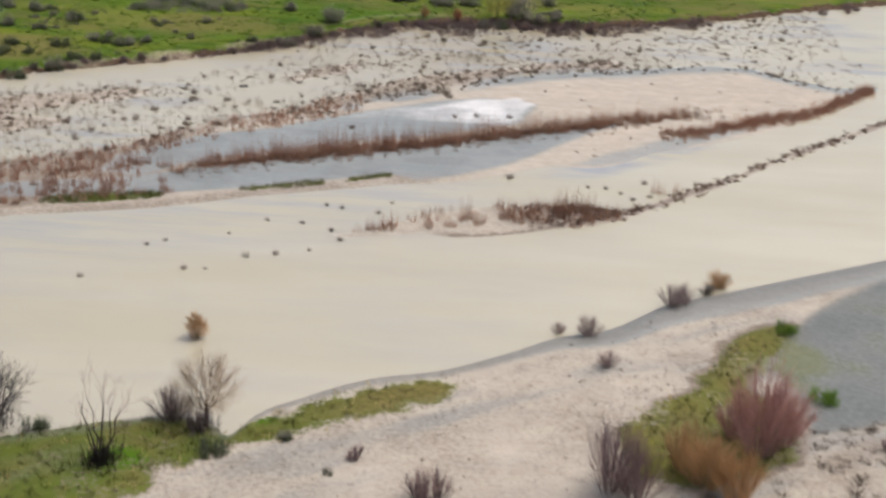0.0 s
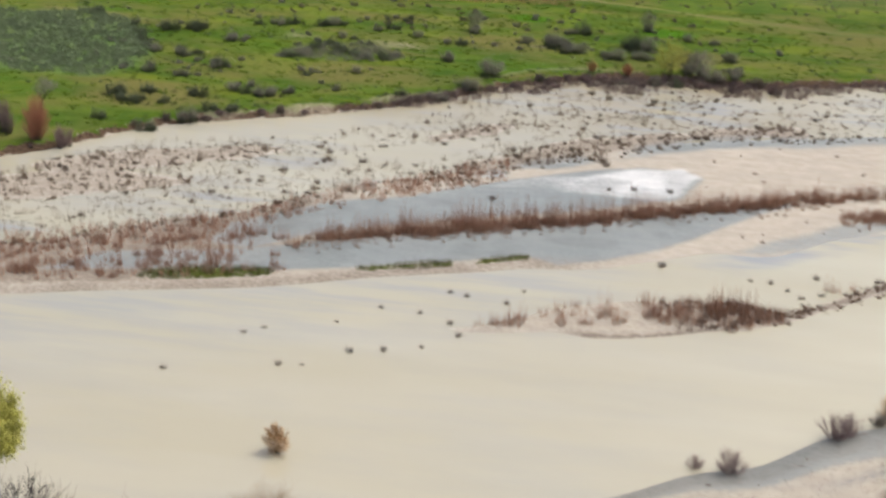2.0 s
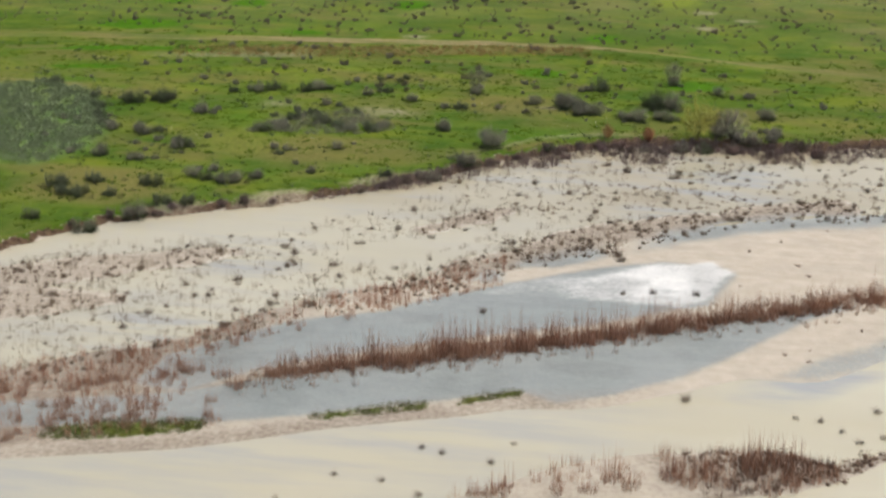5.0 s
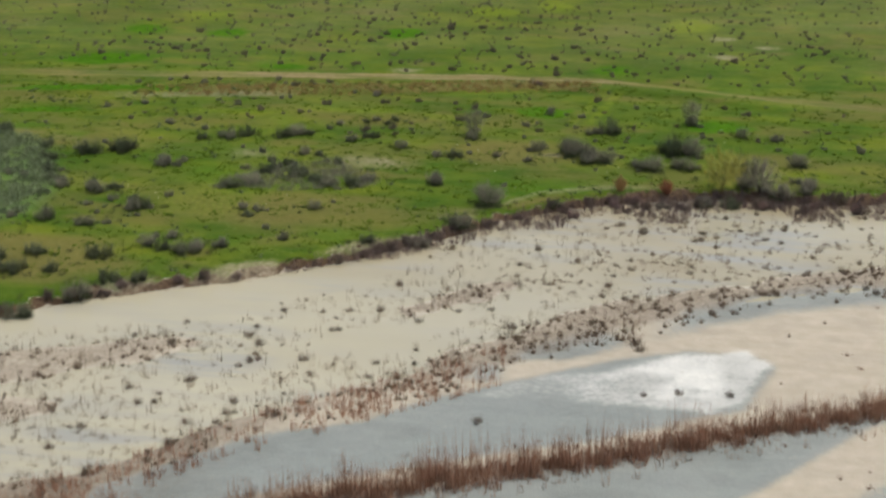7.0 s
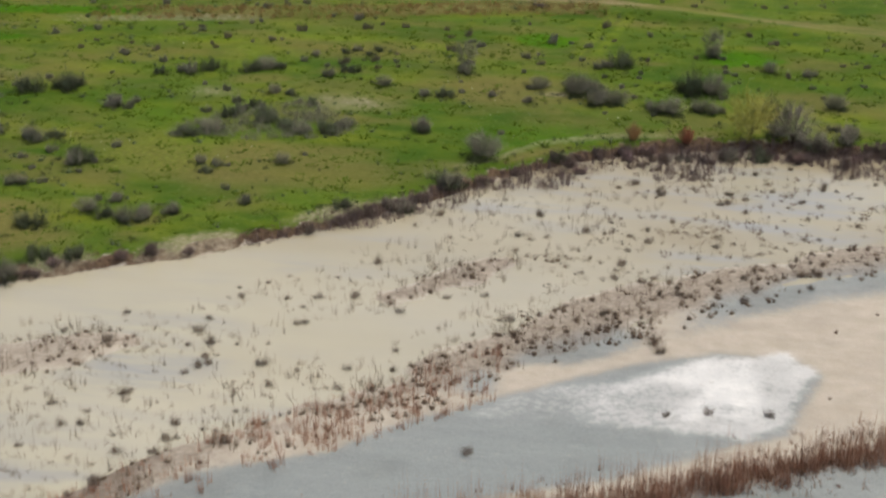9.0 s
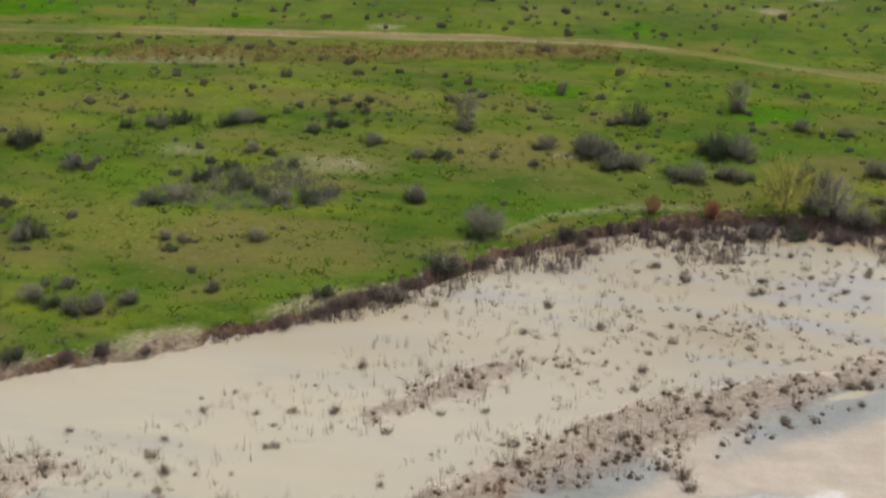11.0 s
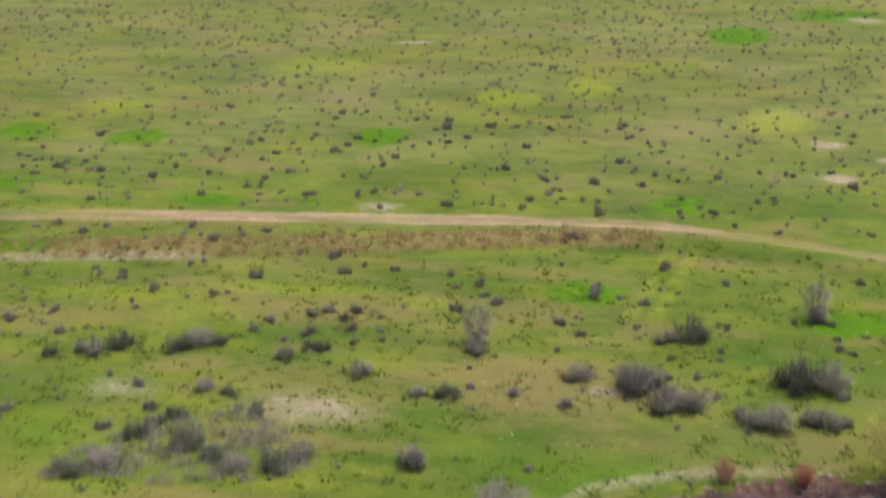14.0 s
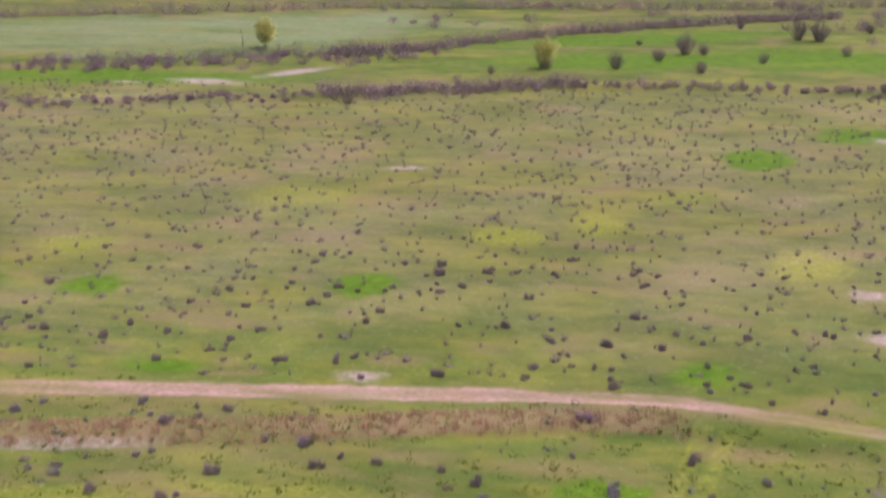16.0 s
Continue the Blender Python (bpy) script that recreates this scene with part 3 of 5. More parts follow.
    yellow = most(spot(-42, 189, 6, 1.0, 6), spot(-31, 191.2, 6, 0.9, 4), spot(-21.6, 190.5, 3.0, 1.2, -14), spot(0.4, 237, 3.4, 4.2, 0, 0.4) * 1.5, spot(-24, 241.6, 3.6, 2.6) * 1.3, spot(-17, 247, 2.6, 4.2) * 1.3, spot(-60, 234.5, 3.4, 3.2) * 1.2, spot(-45.8, 252, 5.0, 5.0),
                  spot(-87, 296, 8, 2.0, 14)) * 0.4
    yellow = np.maximum.reduce([yellow, step(0.2, 0.6, grain(x, y * 2.0, 12.0, 44)) * 0.25 * plain,  step(0.5, 0.2, np.abs(np.abs(x + 7.6 - (y - 196) * 0.17 + wob * 0.3) - 0.75) - 0.2) * step(187, 191, y) * step(204, 201, y) * (0.35 + 0.3 * small)])
    lane = np.abs(y - wheel_track(x))
    worn = np.clip(0.62 + 0.95 * grain(x * 0.35, y * 1.6, 2.2, 45), 0, 1) * np.interp(x, (-60, -50, -8, 2, 16), (0.35, 1.0, 1.0, 0.55, 0.3))
    track = np.maximum(step(1.45, 0.75, lane - wob * 0.45 - small * 0.25) * 0.5, step(0.5, 0.1, np.abs(lane - 0.75) - small * 0.3) * 0.72) * worn
    west_path = np.abs(y - np.interp(x, (-120, -70, -61.5, -55.8, -49.6, -44, -38), (185, 179.8, 179.2, 178, 176.2, 175.5, 175.6)))
    track = np.maximum(track, step(0.9, 0.2, west_path - wob * 0.4) * 0.22 * step(-40, -47, x) * np.clip(0.6 + 0.8 * grain(x, y, 3.0, 113), 0, 1))
    dry = step(-0.2, 0.5, rise) * step(4.4, 2.4, rise) * step(-52, -46, x) * step(-6, -12, x) * (0.72 + 0.35 * grain(x, y, 2.5, 56))
    dry = np.maximum.reduce([dry, step(-0.15, 0.5, grain(x, y * 2.6, 15.0, 51)) * 0.75 * step(212, 198, y) * plain, step(0.0, 0.55, grain(x, y * 1.9, 5.5, 57)) * 0.55 * plain, step(0.2, 0.6, grain(x, y * 1.5, 12.0, 55)) * 0.4, step(205, 240, y) * 0.2 * step(330, 300, y), shore_green * (0.6 + 0.4 * step(-8, -2, x)), west_green * (0.32 + 0.5 * step(-0.3, 0.5, grain(x, y, 2.5, 53))), islet_green * (0.78 + 0.2 * step(-0.2, 0.5, grain(x, y, 3.0, 54))), fringe * (0.6 + 0.3 * small), pond_green * 0.6,
                             step(3.2, 1.2, far) * step(0.5, 1.2, far) * step(-0.1, 0.5, grain(x, y, 5, 52)) * 0.8])
    crop = step(-4.0, 4.0, 0.45 * inside([(-150, 318), (-112, 326), (-86, 331), (-72, 338), (-58, 352), (-42, 364), (-62, 374), (-97, 368), (-150, 352)], x, y) + wob * 5) * (0.5 + 0.45 * grain(x, y * 3, 22.0, 71))
    crop = np.maximum(crop, step(-1.2, 1.0, inside(GROVE, x, y) + wob) * 0.6)
    wet = np.maximum.reduce([step(-0.6, 0.8, inside(POND, x, y) + wob * 0.6) * (0.95 + 0.15 * grain(x, y, 4.0, 74)) * (1 - pond_green * 0.7), gravel * step(3.5, 0.5, near) * (near > -1) * 0.6, step(-0.1, 0.5, grain(x, y, 3.0, 75)) * gravel * 0.3])
    # bank face: root earth together with the shadow painted on it
    rooty_shade = step(-0.35, 0.0, far + small * 0.3) * step(0.95, 0.5, far + small * 0.5 + wob * 0.2)
    return z, (grass, gravel, white, silt, bare, lush, yellow, track, dry, crop, rooty_shade, wet)


X, Y = np.meshgrid(gx, gy)
Z, MASKS = relief(X, Y)


def sheet(name, xs, ys, heights, material):
    nx, ny = len(xs), len(ys)
    me = bpy.data.meshes.new(name)
    px, py = np.meshgrid(xs, ys)
    me.vertices.add(nx * ny)
    me.vertices.foreach_set("co", np.stack([px, py, heights], -1).ravel().astype(np.float32))
    i = (np.arange(ny - 1)[:, None] * nx + np.arange(nx - 1)).ravel()
    quads = np.stack([i, i + 1, i + nx + 1, i + nx], -1)
    me.loops.add(quads.size)
    me.loops.foreach_set("vertex_index", quads.ravel().astype(np.int32))
    me.polygons.add(len(quads))
    me.polygons.foreach_set("loop_start", (np.arange(len(quads)) * 4).astype(np.int32))
    me.polygons.foreach_set("use_smooth", np.ones(len(quads), bool))
    me.update(calc_edges=True)
    me.materials.append(material)
    return me


ground_mesh = sheet("ground", gx, gy, Z, GROUND)
for name, trio in (("zone_a", MASKS[0:3]), ("zone_b", MASKS[3:6]), ("zone_c", MASKS[6:9]), ("zone_d", MASKS[9:12])):
    layer = ground_mesh.attributes.new(name, "FLOAT_COLOR", "POINT")
    rgba = np.stack([*(np.clip(m, 0, 1) for m in trio), np.ones_like(Z)], -1)
    layer.data.foreach_set("color", rgba.ravel().astype(np.float32))
ground = tagged(new("ground", ground_mesh), "river plain of green meadow, pale sand bars and grey gravel", "ground", kind="structure")
wx = np.concatenate([-np.geomspace(420, 72, 10), np.arange(-70, 62, 1.0), np.geomspace(64, 420, 10)])
wy = np.concatenate([np.linspace(-260, 40, 8), np.arange(46, 200, 1.0), np.linspace(205, 460, 8)])
water_mesh = sheet("water", wx, wy, np.zeros((len(wy), len(wx))), WATER)
u, v = np.meshgrid(wx, wy)
# how much sky reflection is painted into the channel water
sky_sheen = step(-1.0, 3.0, v - bar_back(u) + grain(u, v, 6.0, 81) * 2.0) * (0.5 + 0.45 * grain(u, v * 1.6, 12.0, 82)) * step(2, -24, u)
cool = step(16.0, 1.0, bar_front(u) - v) * step(-1, 1, bar_front(u) - v) * step(8, -4, u) * 0.6
cool = np.maximum(cool, step(-0.8, 1.0, inside(EAST_SHOAL, u, v) + grain(u, v, 3.0, 85)) * 1.0)
cool = np.maximum(cool, sky_sheen * step(-0.1, 0.4, grain(u, v * 2.5, 9.0, 83)) * 0.75)
# the east is painted paler too, for its stronger sky reflection
sky_sheen = np.maximum(sky_sheen, step(0, 24, u) * (0.85 + 0.3 * grain(u, v * 1.6, 12.0, 86)))
# sky-lit streaks painted along the far channel
cool = np.maximum(cool, step(0, 3, v - bar_back(u)) * step(-0.05, 0.45, grain(u + v * 0.4, v * 2.5, 9.0, 87)) * 0.8)
layer = water_mesh.attributes.new("sky_sheen", "FLOAT_COLOR", "POINT")
silty = step(0, 3, v - bar_back(u)) * step(-34, 2, u + (v - far_bank(u)) * 1.2 + 8) * (0.65 + 0.75 * grain(u, v * 1.6, 11.0, 84)) * step(34, 12, u)
layer.data.foreach_set("color", np.stack([np.clip(sky_sheen, 0, 1), np.clip(cool, 0, 1), np.clip(silty, 0, 1), 0 * u + 1], -1).ravel().astype(np.float32))
water = tagged(new("water", water_mesh), "slow muddy tan river water with faint ripples", "river", kind="structure")


def ground_at(x, y):
    return float(relief(np.array([float(x)]), np.array([float(y)]))[0][0])


def grounds(x, y):
    return np.maximum(relief(np.asarray(x, float), np.asarray(y, float))[0], -0.12)

# ---------------------------------------------------------------- building plants
def tubes(p0, p1, r0, r1, sides=3):
    """Tapered rods from p0 to p1, as vertices and faces."""
    p0, p1 = np.asarray(p0, float), np.asarray(p1, float)
    r0, r1 = np.broadcast_to(r0, len(p0)).astype(float), np.broadcast_to(r1, len(p0)).astype(float)
    way = p1 - p0
    way /= np.linalg.norm(way, axis=1, keepdims=True) + 1e-9
    helper = np.where(np.abs(way[:, 2:]) < 0.9, [[0.0, 0, 1]], [[1.0, 0, 0]])
    u = np.cross(way, helper)
    u /= np.linalg.norm(u, axis=1, keepdims=True) + 1e-9
    v = np.cross(way, u)
    a = np.arange(sides) * 2 * np.pi / sides
    ring = np.cos(a)[None, :, None] * u[:, None] + np.sin(a)[None, :, None] * v[:, None]
    low, high = p0[:, None] + ring * r0[:, None, None], p1[:, None] + ring * r1[:, None, None]
    verts = np.concatenate([low, high], 1).reshape(-1, 3)
    base = (np.arange(len(p0)) * 2 * sides)[:, None]
    k = np.arange(sides)
    nxt = (k + 1) % sides
    quads = np.stack([base + k, base + nxt, base + sides + nxt, base + sides + k], -1).reshape(-1, 4)
    return verts, quads.tolist()


def spikes(p0, p1, r):
    """Thin three-sided blades that end in a point."""
    p0, p1 = np.asarray(p0, float), np.asarray(p1, float)
    r = np.broadcast_to(r, len(p0)).astype(float)
    turn = rnd.uniform(0, 6.28, len(p0))
    ring = []
    for k in range(3):
        a = turn + k * 2.094
        ring.append(p0 + np.stack([np.cos(a) * r, np.sin(a) * r, 0 * r], -1))
    verts = np.stack([*ring, p1], 1).reshape(-1, 3)
    b = (np.arange(len(p0)) * 4)[:, None]
    faces = np.stack([np.concatenate([b, b + 1, b + 3], 1), np.concatenate([b + 1, b + 2, b + 3], 1), np.concatenate([b + 2, b, b + 3], 1)], 1)
    return verts, faces.reshape(-1, 3).tolist()


def flecks(centres, size, flat=0.0):
    """Small loose leaves or twig tips: folded pairs of triangles turned every way."""
    n = len(centres)
    size = np.broadcast_to(size, n)[:, None]
    a = rnd.normal(size=(n, 3))
    a[:, 2] *= 1 - flat
    a /= np.linalg.norm(a, axis=1, keepdims=True)
    b = np.cross(a, rnd.normal(size=(n, 3)))
    b /= np.linalg.norm(b, axis=1, keepdims=True)
    c = np.cross(a, b)
    pts = np.stack([centres - a * size, centres + b * size * 0.35 + c * size * 0.12, centres + a * size, centres - b * size * 0.35 + c * size * 0.12], 1)
    i = (np.arange(n) * 4)[:, None]
    faces = np.stack([np.concatenate([i, i + 1, i + 2], 1), np.concatenate([i, i + 2, i + 3], 1)], 1).reshape(-1, 3)
    return pts.reshape(-1, 3), faces.tolist()


def domes(x, y, z, size, height):
    """Low uneven mounds, the dense hearts of tufts."""
    n = len(x)
    a = np.arange(6) * 1.0472 + rnd.uniform(0, 1, (n, 1))
    size, height = np.broadcast_to(size, n)[:, None], np.broadcast_to(height, n)[:, None]
    rings = []
    for wide, up in ((1.0, -0.08), (0.8, 0.6)):
        d = size * 0.5 * wide * rnd.uniform(0.7, 1.2, (n, 6))
        rings.append(np.stack([x[:, None] + np.cos(a) * d, y[:, None] + np.sin(a) * d, z[:, None] + height * up * rnd.uniform(0.75, 1.25, (n, 6))], -1))
    top = np.stack([x + rnd.normal(0, 0.08, n) * size[:, 0], y + rnd.normal(0, 0.08, n) * size[:, 0], z + height[:, 0]], -1)[:, None]
    verts = np.concatenate([*rings, top], 1).reshape(-1, 3)
    k = np.arange(6)
    m = (k + 1) % 6
    low = np.stack([k, m, m + 6, k + 6], -1)
    high = np.stack([k + 6, m + 6, 0 * k + 12], -1)
    base = (np.arange(n) * 13)[:, None, None]
    return verts, (base + low).reshape(-1, 4).tolist() + (base + high).reshape(-1, 3).tolist()


def joined(*pieces):
    verts, faces, at = [], [], 0
    for v, f in pieces:
        verts.append(v)
        faces += [[i + at for i in face] for face in f]
        at += len(v)
    return np.concatenate(verts), faces


def mesh_of(name, piece, material):
    me = bpy.data.meshes.new(name)
    me.from_pydata(piece[0].tolist(), [], piece[1])
    me.materials.append(material)
    return me


def part(name, mesh, parent, label=""):
    ob = new(name, mesh)
    ob.parent = parent
    if label:
        tagged(ob, label)
    return ob


rnd = np.random.default_rng(7)


def shrub_meshes(stem_mat, twig_mat, count=34, spread=0.95, flat=1.0, leaf=0.03, leaves=1500, low_mat=None):
    """Stems, the bare twiggy top and the leafy lower part, coloured dark with shade, of an uneven shrub about one metre
    across.
    """
    lobes = 9
    la = rnd.uniform(0, 6.28, lobes)
    ld = np.sqrt(rnd.uniform(0.02, 1, lobes)) * 0.44
    centre = np.stack([np.cos(la) * ld, np.sin(la) * ld, 0 * la], -1)
    tall = rnd.uniform(0.38, 0.85, lobes) * (1.12 - ld * 0.9) * flat
    wide = rnd.uniform(0.12, 0.24, lobes) * spread
    k = rnd.integers(0, lobes, count * 2)
    a, d = rnd.uniform(0, 6.28, count * 2), np.sqrt(rnd.uniform(0, 1, count * 2))
    off = np.stack([np.cos(a) * d, np.sin(a) * d, 0 * a], -1)
    base = centre[k] * 0.85 + off * wide[k][:, None] * 0.35
    tip = centre[k] + off * wide[k][:, None] * 1.15
    tip[:, 2] = tall[k] * (1.08 - 0.5 * d**2) * rnd.uniform(0.75, 1.2, count * 2)
    mid = (base + tip) * 0.5 + rnd.normal(0, 0.025, (count * 2, 3))
    base[:, 2] = -0.08
    stems = joined(tubes(base, mid, 0.012, 0.008), tubes(mid, tip, 0.008, 0.003))
    n = 520
    k = rnd.integers(0, count * 2, n)
    u = rnd.uniform(0.25, 1.0, (n, 1))
    start = np.where(u < 0.5, base[k] + (mid[k] - base[k]) * u * 2, mid[k] + (tip[k] - mid[k]) * (u * 2 - 1))
    way = (tip[k] - base[k]) * 0.7 + rnd.normal(0, 0.22, (n, 3)) + np.array([0, 0, 0.45])
    way /= np.linalg.norm(way, axis=1, keepdims=True)
    end = start + way * rnd.uniform(0.10, 0.42, (n, 1))
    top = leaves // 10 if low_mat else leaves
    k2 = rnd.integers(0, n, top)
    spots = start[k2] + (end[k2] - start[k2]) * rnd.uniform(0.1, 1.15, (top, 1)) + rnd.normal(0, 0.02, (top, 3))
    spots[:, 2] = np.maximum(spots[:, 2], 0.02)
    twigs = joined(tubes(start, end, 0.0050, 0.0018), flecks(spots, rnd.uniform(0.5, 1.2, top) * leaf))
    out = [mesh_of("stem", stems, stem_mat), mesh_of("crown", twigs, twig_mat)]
    # leaves of the lower part, their dark colour also standing in for shade
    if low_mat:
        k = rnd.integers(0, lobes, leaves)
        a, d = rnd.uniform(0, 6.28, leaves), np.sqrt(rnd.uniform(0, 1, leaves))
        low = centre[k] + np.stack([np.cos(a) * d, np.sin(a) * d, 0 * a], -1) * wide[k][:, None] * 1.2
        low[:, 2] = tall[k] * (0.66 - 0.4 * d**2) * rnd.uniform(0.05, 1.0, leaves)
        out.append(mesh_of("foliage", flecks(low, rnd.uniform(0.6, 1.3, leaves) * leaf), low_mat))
    return tuple(out)


def willow_meshes(twig_mat, count, twigs=2600, stem_mat=None):
    """A willow bush about one metre across: stems that fan from the foot and a dense haze of thin rods."""
    a, d = rnd.uniform(0, 6.28, count), np.sqrt(rnd.uniform(0, 1, count))
    base = np.stack([np.cos(a) * d * 0.14, np.sin(a) * d * 0.14, 0 * a - 0.06], -1)
    tip = np.stack([np.cos(a) * d * 0.5, np.sin(a) * d * 0.5, (0.86 - 0.5 * d**2) * rnd.uniform(0.75, 1.1, count)], -1)
    mid = (base + tip) * 0.5 + rnd.normal(0, 0.02, (count, 3)) + np.array([0, 0, 0.05])
    stems = joined(tubes(base, mid, 0.008, 0.005), tubes(mid, tip, 0.005, 0.002))
    k, u = rnd.integers(0, count, twigs), rnd.uniform(0.1, 1.0, (twigs, 1))
    start = np.where(u < 0.5, base[k] + (mid[k] - base[k]) * u * 2, mid[k] + (tip[k] - mid[k]) * (u * 2 - 1))
    way = (tip[k] - base[k]) * 0.8 + rnd.normal(0, 0.22, (twigs, 3)) + np.array([0, 0, 0.2])
    way /= np.linalg.norm(way, axis=1, keepdims=True)
    end = start + way * rnd.uniform(0.10, 0.30, (twigs, 1))
    s2 = start + (end - start) * rnd.uniform(0.3, 0.9, (twigs, 1))
    e2 = s2 + (way + rnd.normal(0, 0.4, (twigs, 3))) * rnd.uniform(0.06, 0.15, (twigs, 1))
    rods = joined(tubes(start, end, 0.0020, 0.0010), tubes(s2, e2, 0.0014, 0.0008))
    return mesh_of("stem", stems, stem_mat or SHRUB_STEM), mesh_of("crown", rods, twig_mat)


def placed(x, y, width, height, z=None, turn=None):
    z = max(ground_at(x, y), -0.08) if z is None else z
    turn = rnd.uniform(0, 360) if turn is None else turn
    return pose(x, y, z - 0.02, 0, 0, turn) @ Matrix.Diagonal((width, width, height, 1))


def thing_of(name, parts, at, label, category, group=""):
    """A plant that stands at a pose: an empty at its foot, with its meshes under it."""
    root = tagged(new(name), label, category, group)
    root.empty_display_size = 0.2
    root.matrix_basis = at
    made = {}
    for part_name, mesh in parts:
        # the twigs of a tree hang on its limbs
        made[part_name] = part(part_name, mesh, made["branchwork"] if part_name == "crown" and "branchwork" in made else root)
    return root


GREY_SHRUBS = [shrub_meshes(SHRUB_STEM, SHRUB_TWIG, count, spread, flat, 0.026, 1500, SHADED_LOW) for count, spread, flat in ((30, 1.0, 1.0), (34, 1.15, 0.9), (28, 0.9, 1.15), (36, 1.2, 0.8), (32, 1.0, 0.95))]
LEAFY_SHRUBS = [shrub_meshes(SHRUB_STEM, SHRUB_GREEN, count, spread, 0.95, 0.028, 2000, SHADED_LOW) for count, spread in ((30, 1.1), (34, 1.2), (28, 1.0))]
RED_SHRUBS = [willow_meshes(RED_TWIG, 40, 1700, MAUVE_TWIG), willow_meshes(RED_TWIG, 36, 1500, MAUVE_TWIG)]
ROSE_SHRUBS = [willow_meshes(MAUVE_TWIG, 34, 1200, DUSK_TWIG), willow_meshes(MAUVE_TWIG, 30, 1000, DUSK_TWIG)]
MAUVE_SHRUBS = [shrub_meshes(SHRUB_STEM, MAUVE_TWIG, count, spread, 1.1, 0.022, 2400) for count, spread in ((36, 0.95), (40, 1.1), (32, 0.85))]
GOLD_SHRUBS = [willow_meshes(WILLOW_LEAF, 50)]
HAZE_SHRUBS = [(*willow_meshes(SHRUB_TWIG, 46, 1500), GREY_SHRUBS[0][2]), (*willow_meshes(SHRUB_TWIG, 38, 1200), GREY_SHRUBS[3][2])]
FAR_KINDS = [willow_meshes(HEDGE_TWIG, 40, 1000), willow_meshes(HEDGE_TWIG, 34, 800)]
ORANGE_SHRUBS = [willow_meshes(ORANGE_TWIG, 44, 2000, HAZE_TWIG), willow_meshes(ORANGE_TWIG, 38, 1800, HAZE_TWIG)]
LUSH_SHRUBS = [shrub_meshes(SHRUB_STEM, LUSH_LEAF, 24, 1.1, 0.7, 0.03, 1200, LUSH_LEAF)]


SHRUB_PLACES = []


def plant_shrubs(rows, kinds, label, group, tall=0.62, category="shrub"):
    for n, (x, y, w) in enumerate(rows):
        pieces = tuple(zip(("stem", "crown", "foliage"), kinds[n % len(kinds)]))
        if 140 < y < 206:
            SHRUB_PLACES.append((x, y, w))
        wide = w * 1.03 * (1.0 if w > 2.4 else rnd.uniform(0.85, 1.12))
        thing_of("shrub", pieces, placed(x, y, wide, wide * tall / 0.62 * rnd.uniform(0.55, 0.82)), label, category, group)


MEADOW_SHRUBS = [(-47.7, 174.5, 1.7), (-42.7, 170.9, 1.9), (-41.4, 171.9, 0.9), (-44.4, 163.5, 1.5), (-40.6, 158.9, 1.8), (-36.9, 151, 1.6), (-35.6, 150.3, 1.3),
    (-33.5, 150.1, 1.9), (-31.4, 151.7, 1.6), (-32.5, 160.5, 1), (-31.7, 158.9, 0.8), (-27.2, 153.8, 1.2), (-26.9, 161.2, 1.4), (-21.3, 154.6, 1.4),
    (-17.8, 155.9, 1.8), (-15.1, 159.8, 2.7), (-13.6, 164.8, 2.8), (-8.6, 166.3, 1.4), (-19, 168.9, 1.8), (-23.7, 179.3, 1.7), (-28, 173.7, 1.1),
    (-17.7, 183.1, 1.7), (-14.9, 178, 1.1), (-20, 177, 1), (-18.4, 177.1, 1.3), (-11.9, 176.8, 0.9), (-11.5, 180.4, 1.7)]
THICKET_SHRUBS = [(-35.3, 165.7, 1.9), (-33.6, 166.4, 2.7), (-33.3, 169.9, 1.9), (-32.9, 171.5, 1.6), (-30.6, 169.3, 2), (-28.6, 168, 1.9), (-27.2, 167.3, 1.6),
    (-25.4, 167.6, 1.9), (-24.2, 168.9, 1.2), (-32.1, 172.3, 1.6), (-30.2, 175.5, 1.4), (-31.6, 175.9, 1.3), (-42, 178.9, 1.3), (-39.9, 179.7, 2.5),
    (-38.5, 180.9, 1.8), (-35.2, 180.9, 1.8), (-33.9, 181.8, 2.1), (-33, 182.2, 1.8), (-28.5, 180.9, 1.5), (-27.5, 182.4, 1.5), (-26.6, 182.2, 1.4),
    (-30.9, 186.1, 1.1), (-28.7, 187.2, 1.1), (-27.8, 188, 1), (-26.4, 186.9, 1.1), (-26.1, 188.3, 1.1)]
BANK_SHRUBS = [(-8.6, 179.3, 2.1), (-6.8, 177.9, 2.5), (-5.2, 177.6, 2), (-8.1, 180.6, 2), (0.5, 181.1, 2.5), (1.9, 181.1, 2.1), (-2.6, 176.5, 1.6),
    (-1.1, 176.2, 2), (1.2, 176.4, 1.9), (6.3, 176.2, 2.4), (11, 179.5, 1.7), (9.5, 187.2, 1.3), (6.3, 187.8, 1.4), (-7.1, 186.5, 1.5),
    (-5.7, 187.1, 1.8), (1.7, 190.8, 1.4), (8.7, 171.5, 2.9), (6.6, 172.7, 2.2), (11.1, 172.6, 2.2), (5.2, 169.3, 1.4), (3.2, 168.9, 1.4),
    (0.1, 168.3, 1.4)]
